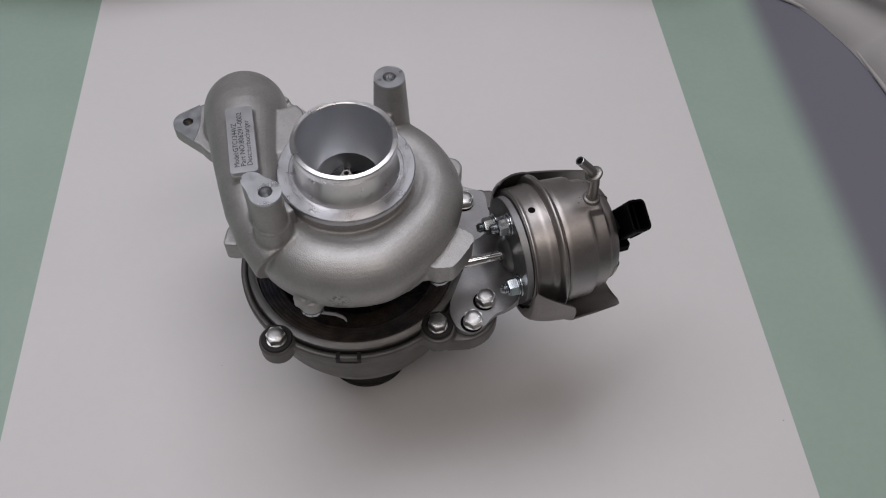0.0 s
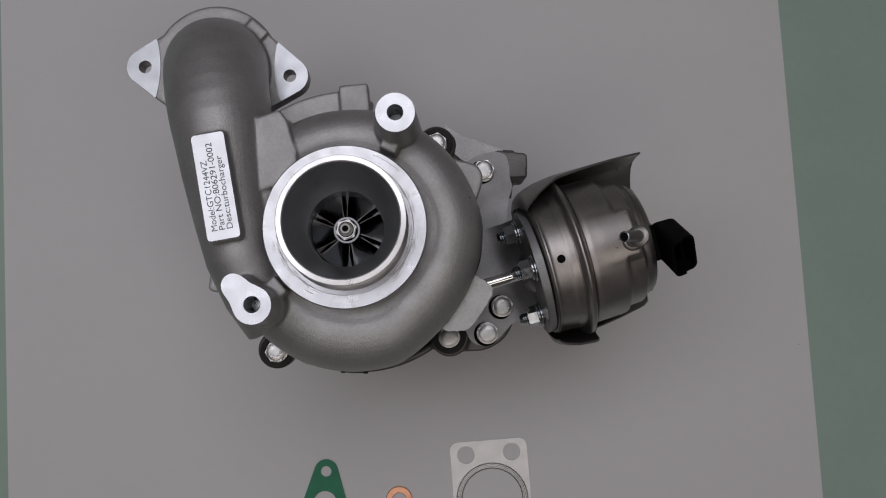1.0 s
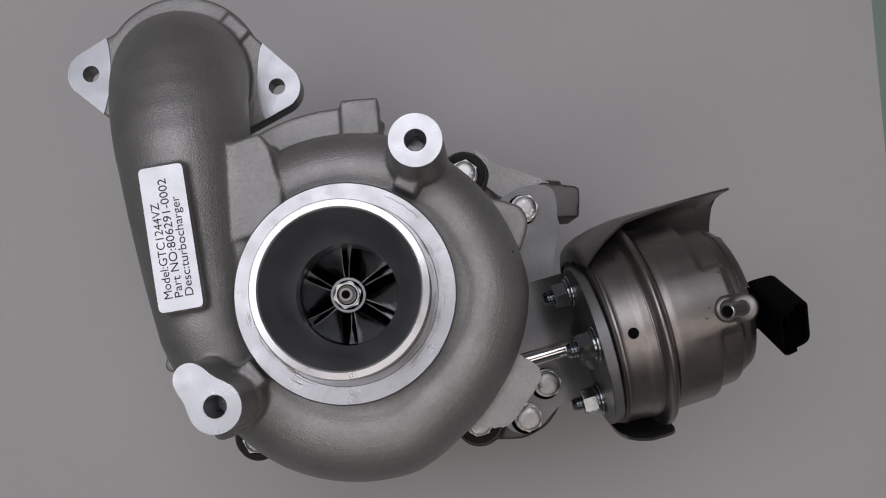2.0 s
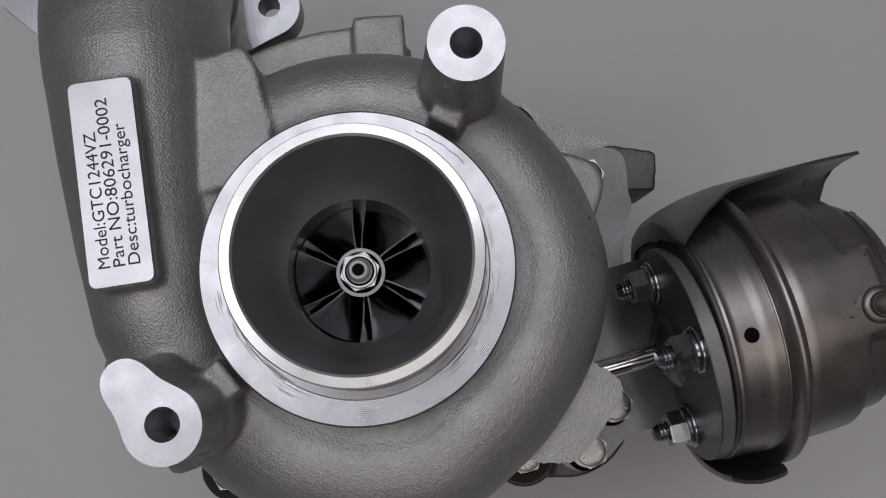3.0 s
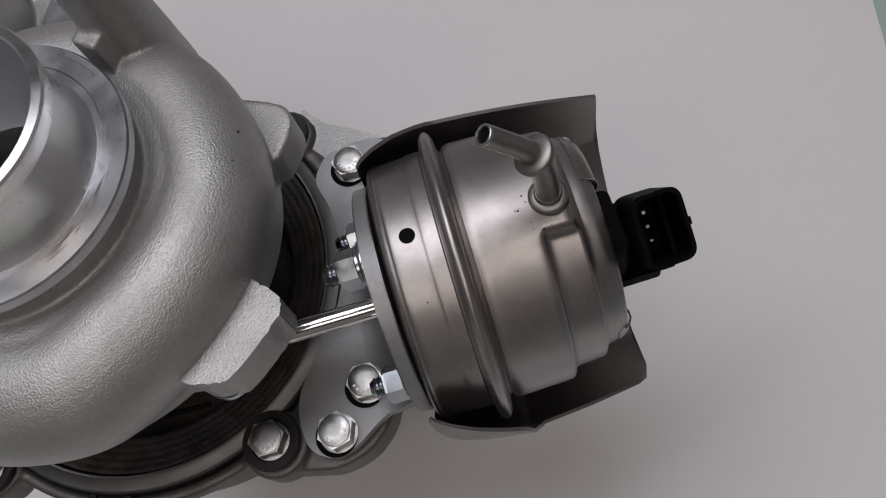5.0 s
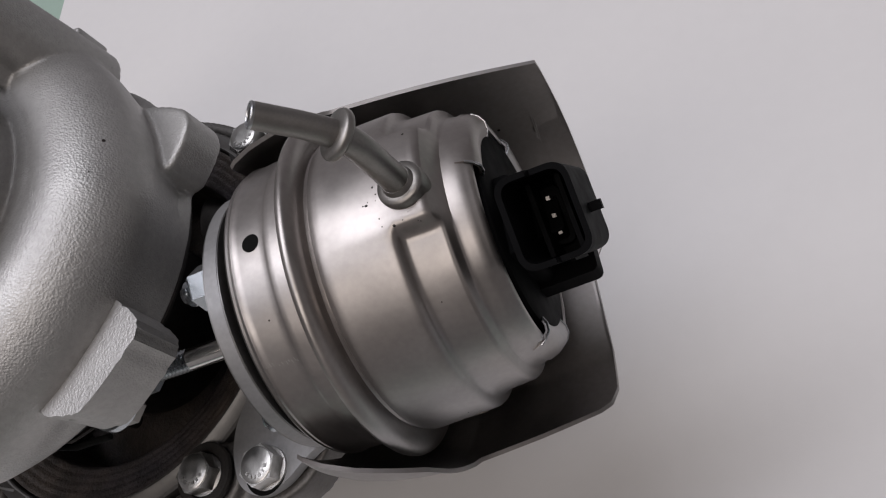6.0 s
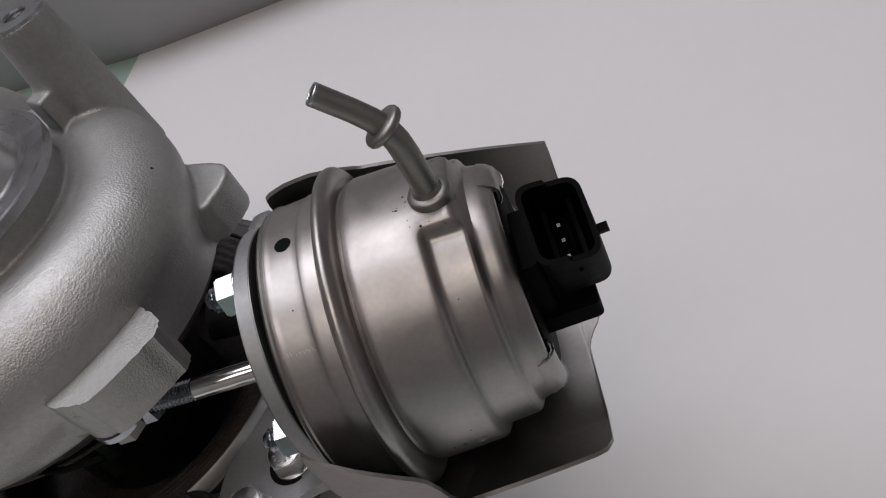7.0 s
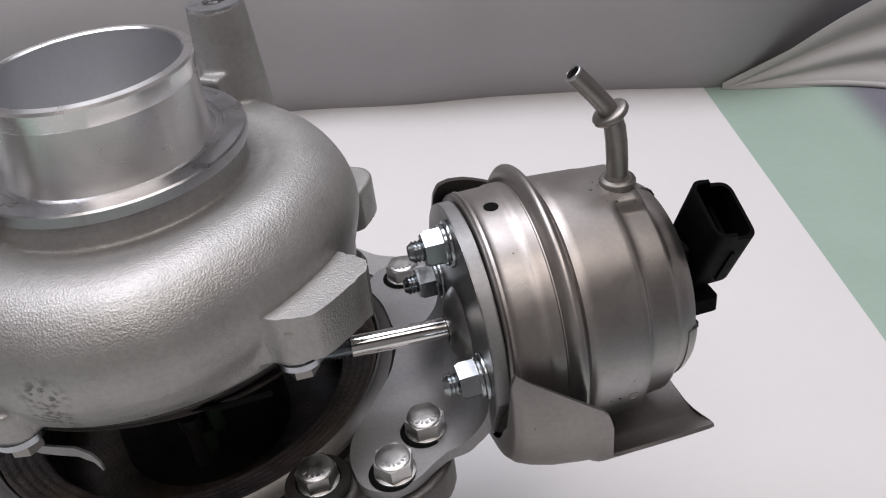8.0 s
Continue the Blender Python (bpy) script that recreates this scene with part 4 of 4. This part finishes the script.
    # dark joint between can and plate
    bm = lathe(bmesh.new(), [(22, -1.3), (30.1, -1.3), (30.7, -1.0), (30.9, -0.6), (30.7, -0.2), (29.6, -0.1), (22, -0.1)], 96, closed=True)
    part("rolled_rim", bm, SHIELD, can, matrix=DRUM @ TURN_X)
    bm = lathe(bmesh.new(), [(22, -2.9), (26.6, -2.9), (29.0, -1.4), (29.4, -0.2), (22, -0.2)], 96, closed=True)
    part("joint", bm, BLACK_IRON, can, matrix=DRUM @ TURN_X)
    # plastic end cap seen inside the rim
    bm = lathe(bmesh.new(), [(22.4, 42.4), (22.4, 43.4), (20.7, 43.6), (20.2, 46.2), (19.4, 46.7), (4, 46.9)], 72)
    part("end_cap", bm, PLASTIC, can, "black plastic end cap", matrix=DRUM @ TURN_X)
    # crimped lips over the cap
    for a0, a1 in ((-130, -86), (7, 58), (96, 150)):
        bm = bmesh.new()
        rows = []
        for s, r in ((43.6, 25.3), (45.2, 24.7), (46.4, 23.8), (47.2, 22.4), (47.2, 20.8), (46.4, 19.2), (45.9, 19.4), (46.6, 21.0), (46.6, 22.2), (45.9, 23.2), (44.9, 23.8), (43.6, 24.2)):
            rows.append([bm.verts.new((s, r * math.sin(radians(a0 + (a1 - a0) * k / 16)), r * math.cos(radians(a0 + (a1 - a0) * k / 16)))) for k in range(17)])
        grid_faces(bm, rows, closed_u=True, closed_v=False)
        for k in (0, -1):
            bm.faces.new([r[k] for r in rows])
        ends = [[rows[n][k].co.copy() for n in range(1, 6)] for k in (0, -1)]
        lip = part("crimp_lip", bm, STEEL_CAN, can, "folded bright steel lip", matrix=DRUM, angle=50)
        for edge in ends:
            part("cut_edge", sweep(bmesh.new(), edge, 0.24, 8), MACHINED, lip, "bright sheared edge", matrix=DRUM)
    # nipple: collar, stem, flange and bent spout
    pts = [(35.1, 0.3, 24), (35.1, 0.4, 33), (35.0, 0.6, 37.5), (34.7, 0.8, 41), (33.9, 1.0, 44.2), (32.4, 1.2, 47), (30.2, 1.5, 50), (25.6, 2.0, 55.6)]
    bm = sweep(bmesh.new(), pts, [2.5, 2.5, 2.5, 2.45, 2.4, 2.2, 2.15, 2.15], 32, cap=False)
    inner = pts[-2:]
    sweep(bm, [(Vector(inner[1]) + (Vector(inner[1]) - Vector(inner[0])).normalized() * 0.01), Vector(inner[0])], [1.55, 1.55], 32, cap=False)
    d = (Vector(pts[-1]) - Vector(pts[-2])).normalized()
    m = Matrix.Translation(pts[-1]) @ d.to_track_quat("Z", "Y").to_matrix().to_4x4()
    spout = part("nipple", bm, NIPPLE, can, "bent steel vacuum nipple", matrix=CAN, angle=50)
    # The rim's lighter metal carries the gleam that the nipple steel lacks.
    rim = lathe(bmesh.new(), [(2.16, -0.3), (2.16, 0.1), (2.05, 0.3), (1.7, 0.32), (1.56, 0.1), (1.56, -0.3)], 40, cap=False, m=m)
    part("nipple_rim", rim, MACHINED, spout, "spout rim in a lighter metal", matrix=CAN, angle=60)
    d = Vector((-0.45, 0.1, 0.88)).normalized()
    m = Matrix.Translation((33.7, 1.0, 44.7)) @ d.to_track_quat("Z", "Y").to_matrix().to_4x4()
    bm = lathe(bmesh.new(), [(2.4, -0.9), (4.0, -0.8), (4.3, -0.4), (4.3, 0.4), (4.0, 0.8), (2.4, 0.9)], 40)
    part("nipple_flange", bm, NIPPLE, can, matrix=CAN @ m, angle=50)
    bm = lathe(bmesh.new(), [(4.3, 24.0), (4.3, 27.8), (4.0, 28.3), (3.0, 28.5), (2.6, 29.4)], 40)
    part("nipple_base", bm, NIPPLE, can, matrix=CAN @ Matrix.Translation((35.1, 0.35, 0)), angle=50)
    # Near-black plug stands for the shade deep inside the steel spout.
    bm = lathe(bmesh.new(), [(1.5, -6), (1.5, -0.5)], 24, m=Matrix.Translation(pts[-1]) @ (Vector(pts[-1]) - Vector(pts[-2])).normalized().to_track_quat("Z", "Y").to_matrix().to_4x4())
    part("bore", bm, HOLE, can, matrix=CAN)


make_can()


def make_connector():
    """Black plug socket on the can's end: a deep open sleeve, cut off at a slant, with pins."""
    c, d = math.cos(radians(27)), math.sin(radians(27))
    m = CAN @ Matrix(((1, 0, 0, 0), (0, c, -d, 0), (0, d, c, 0), (0, 0, 0, 1)))
    rim = lambda u: 24.3 - 0.26 * (u - 51) + (1.7 if u < 55.7 else 0.0)

    def slanted(bm, top):
        for v in bm.verts:
            if v.co.z > top - 0.01:
                v.co.z = rim(v.co.x) + v.co.z - top
        return bm

    def stepped(u0, u1, v0, v1, r):
        """Rounded oblong with the rim's step marked on its two short walls."""
        out, poly = [], rounded(box_poly(u0, u1, v0, v1), r, 8)
        for p, q in zip(poly, poly[1:] + poly[:1]):
            out.append(p)
            if abs(q[0] - p[0]) > 2:
                ks = sorted(((u - p[0]) / (q[0] - p[0]), u) for u in (55.5, 55.9))
                out += [(u, p[1] + k * (q[1] - p[1])) for k, u in ks]
        return out

    wide = stepped(50.0, 61.7, -8.9, 7.0, 3.2)
    deep = stepped(51.0, 60.7, -7.9, 6.0, 2.4)
    sleeve = part("connector", slanted(holed(bmesh.new(), wide, [deep], 2.0, 100), 100), PLASTIC, turbo, "black plastic plug socket", matrix=m)
    part("socket_floor", prism(bmesh.new(), rounded(box_poly(50.1, 61.6, -8.8, 6.9), 3.1), 1.4, 5.0), PLASTIC, sleeve, matrix=m)
    for s in (52.6, 58.0):
        part("guide_rib", prism(bmesh.new(), rounded(box_poly(s, s + 0.9, -7.6, 5.7), 0.3), 4, 14), PLASTIC, sleeve, matrix=m)
    part("pin_block", bevelled(prism(bmesh.new(), rounded(box_poly(53.2, 56.8, -6.0, 4.6), 1.4), 4, 7.6), 0.3, 2), PLASTIC, sleeve, matrix=m)
    for v in (-3.8, -0.7, 2.5):
        part("pin", bevelled(prism(bmesh.new(), box_poly(54.6, 55.3, v - 0.35, v + 0.35), 7, 10.4), 0.15, 2), NIPPLE, sleeve, "bright contact pin", matrix=m)
    part("latch_peg", bevelled(prism(bmesh.new(), box_poly(61.4, 63.8, -2.7, -1.0), 12.2, 13.8), 0.25, 2), PLASTIC, sleeve, matrix=m)
    part("key_rib", prism(bmesh.new(), box_poly(56.2, 57.0, -9.4, -8.5), 4, 17), PLASTIC, sleeve, matrix=m)
    part("foot", bevelled(prism(bmesh.new(), rounded(box_poly(44, 57.2, -11, 2), 1.5), -9.6, -5.4), 0.5, 2), PLASTIC, sleeve, matrix=CAN)
    part("web", bevelled(prism(bmesh.new(), rounded(box_poly(46, 56, -8, 3), 1), -6, 8), 0.5, 2), PLASTIC, sleeve, matrix=CAN)
    part("neck", bevelled(prism(bmesh.new(), rounded(box_poly(43, 49.4, -10, 6), 2), -9, 10), 0.8, 2), PLASTIC, sleeve, matrix=CAN)


make_connector()


def make_shield():
    """Bent sheet that cups the can's underside; angle runs from the near edge, under the can, to the far edge."""
    bm = bmesh.new()
    near_edge = [(-4.6, -60), (-4.2, -80), (-3.6, -99), (-2.6, -104), (-1.3, -102), (6, -94.5), (14.6, -84.5), (16.2, -81), (17.2, -75), (17.6, -66), (18.2, -58), (20, -54), (33, -50.5), (45.4, -46), (47.8, -43.5), (49.2, -37),
                 (49.6, -6), (49.9, 6), (50.6, 9), (51.8, 12), (53.4, 15), (54.6, 18), (55.3, 24), (55.8, 40), (56.3, 58), (57, 82)]
    far_edge = [(-4.6, 105), (-4.2, 118), (-3.6, 128), (-2.8, 133), (15.6, 110), (57, 86.6)]
    flare = [(-4.6, 0.76), (-4.4, 0.80), (-3.6, 0.86), (-2.0, 0.90), (1, 0.935), (6, 0.97), (14, 1.0), (60, 1.0)]
    stations = [-4.6, -4.4, -4.2, -4.0, -3.8, -3.6, -3.2, -2.8, -2.6, -2.0, -0.6, 1, 3.5, 6, 9, 12, 14.6, 15.4, 16.2, 16.7, 17.2, 17.4, 17.6, 17.9, 18.2, 19, 20, 24, 28, 33, 38, 42, 45.4, 46.8, 47.8, 48.6, 49.2, 49.4, 49.6, 49.9]
    stations += [49.9 + 7.1 * k / 28 for k in range(1, 29)]
    nu = 180
    rings = []
    for s in stations:
        lo, hi, k = lerp_table(near_edge, s), lerp_table(far_edge, s), lerp_table(flare, s)
        sides = ([], [])
        for i in range(nu + 1):
            b = lo + (hi - lo) * i / nu       # 0 is straight down, minus is the near side
            c, d = math.sin(radians(b)), math.cos(radians(b))
            p = float(np.interp(s, (15, 20), (2.35, 3.0))) if c < 0 else 3.0
            r = k * (min(41.1, ((abs(c) / 37.6) ** p + (d / 38.6) ** p) ** (-1 / p)) if d > 0 else 37.6)
            for n, side in enumerate(sides):
                side.append(bm.verts.new((s, (r + 0.45 - 0.9 * n) * c, -(r + 0.45 - 0.9 * n) * d)))
        rings.append(sides[0] + sides[1][::-1])
    grid_faces(bm, rings)
    for ring in (rings[0], rings[-1]):
        for i in range(nu):
            bm.faces.new((ring[i], ring[i + 1], ring[-2 - i], ring[-1 - i]))
    part("heat_shield", bm, SHIELD, turbo, "thin bent steel heat shield", matrix=CAN, angle=50)


make_shield()


def make_rod():
    end, start = Vector((-9.0, 0.0, -2.6)), Vector((-46, -0.5, 1.2))
    bm = sweep(bmesh.new(), [start + (end - start) * 0.35, end + Vector((6, 0, 0))], 2.6, 32)
    rod = part("actuator_rod", bm, CHROME, turbo, "polished steel actuator rod", matrix=CAN)
    bm = bmesh.new()
    pts, rad = [], []
    n = 30
    for k in range(n):
        pts.append(start + (end - start) * (0.36 * k / (n - 1)))
        rad.append(2.6 if k % 2 else 2.05)
    sweep(bm, pts, rad, 24)
    part("thread", bm, ZINC, rod, "threaded end", matrix=CAN, angle=15)
    bm = prism(bmesh.new(), circle(0, 0, 4.6, 6), -2.2, 2.2)
    bevelled(bm, 0.3, 2)
    part("lock_nut", bm, ZINC, rod, matrix=CAN @ Matrix.Translation(start + Vector((1, 0, 0))) @ TURN_X)


make_rod()


def stud_nut(l, h, turn):
    m = CAN @ Matrix.Translation((-5.9, l, h)) @ Matrix.Rotation(radians(-90), 4, "Y") @ Matrix.Rotation(radians(turn), 4, "Z")
    bm = prism(bmesh.new(), circle(0, 0, 4.6, 6), 2.0, 5.8)
    lathe(bm, [(4.6, 2.1), (4.2, 6.4), (2.5, 6.4)], 6)
    bevelled(bm, 0.3, 2)
    nut = part("stud_nut", bm, ZINC, turbo, "bright zinc-plated hexagon nut", matrix=m)
    bm = lathe(bmesh.new(), [(5.6, 0), (5.7, 0.3), (5.6, 0.8), (5.4, 1.0), (3, 1.0)], 40)
    part("washer", bm, ZINC, nut, matrix=m)
    bm = lathe(bmesh.new(), [(4.7, 1.0), (4.9, 1.25), (4.9, 1.8), (4.7, 2.05), (3, 2.05)], 40)
    part("spring_washer", bm, ZINC, nut, matrix=m)
    prof = [(2.6 if k % 2 else 2.2, 1 + 0.45 * k) for k in range(19)] + [(1.7, 9.9), (0.3, 9.9)]
    part("stud", lathe(bmesh.new(), prof, 24), ZINC, nut, "threaded stud end", matrix=m, angle=15)


stud_nut(0.5, 21.4, 10)
stud_nut(17.8, -0.2, 0)
stud_nut(-19.3, -2.2, 20)

# ---------------------------------------------------------------- loose gaskets on the board


def make_gaskets():
    m = Matrix.Translation((-35.5, -139.5, 0)) @ Matrix.Rotation(radians(-4.8), 4, "Z")
    out = hull((0, 0, 12.2), (0, 17.6, 6.8), (0, -17.6, 6.8))
    bm = holed(bmesh.new(), out, [circle(0, 0, 6.6, 36), circle(0, 17.6, 3.1, 24), circle(0, -17.6, 3.1, 24)], 0.05, 0.9, m)
    tagged(part("oil_gasket", bm, GASKET_GREEN, None), "flat green diamond-shaped gasket with three holes", "gasket")
    bm = lathe(bmesh.new(), [(7.5, 0.3), (7.2, 0.05), (4.3, 0.05), (4.0, 0.3), (4.0, 1.1), (4.3, 1.4), (7.2, 1.4), (7.5, 1.1)], 64, closed=True, m=Matrix.Translation((7.0, -140.4, 0)))
    tagged(part("copper_washer", bm, COPPER, None), "small flat copper sealing washer on the board", "washer")
    m = Matrix.Translation((60.4, -143.4, 0)) @ Matrix.Rotation(radians(1), 4, "Z")
    holes = [circle(x, y, 5.0, 32) for x in (-13.2, 13.2) for y in (-26, 26)]
    bm = holed(bmesh.new(), rounded(box_poly(-22.2, 22.2, -33.5, 33.5), 5, 8), holes + [circle(0, 0, 17.2, 72)], 0.05, 0.75, m)
    gasket = part("steel_gasket", bm, GASKET_STEEL, None)
    tagged(gasket, "embossed steel gasket with four bolt holes lying on the board", "gasket")
    for r, w in ((17.6, 0.45), (20.3, 0.5)):
        bm = lathe(bmesh.new(), [(r - w, 0.5), (r - w * 0.5, 1.1), (r, 1.3), (r + w * 0.5, 1.1), (r + w, 0.5)], 96, closed=True, m=m)
        part("bead", bm, NIPPLE, gasket, "dark pressed bead", angle=80)
    bm = lathe(bmesh.new(), [(18.2, 0.5), (18.5, 1.2), (19.4, 1.2), (19.7, 0.5)], 96, closed=True, m=m)
    part("bead", bm, GASKET_STEEL, gasket, angle=80)


make_gaskets()
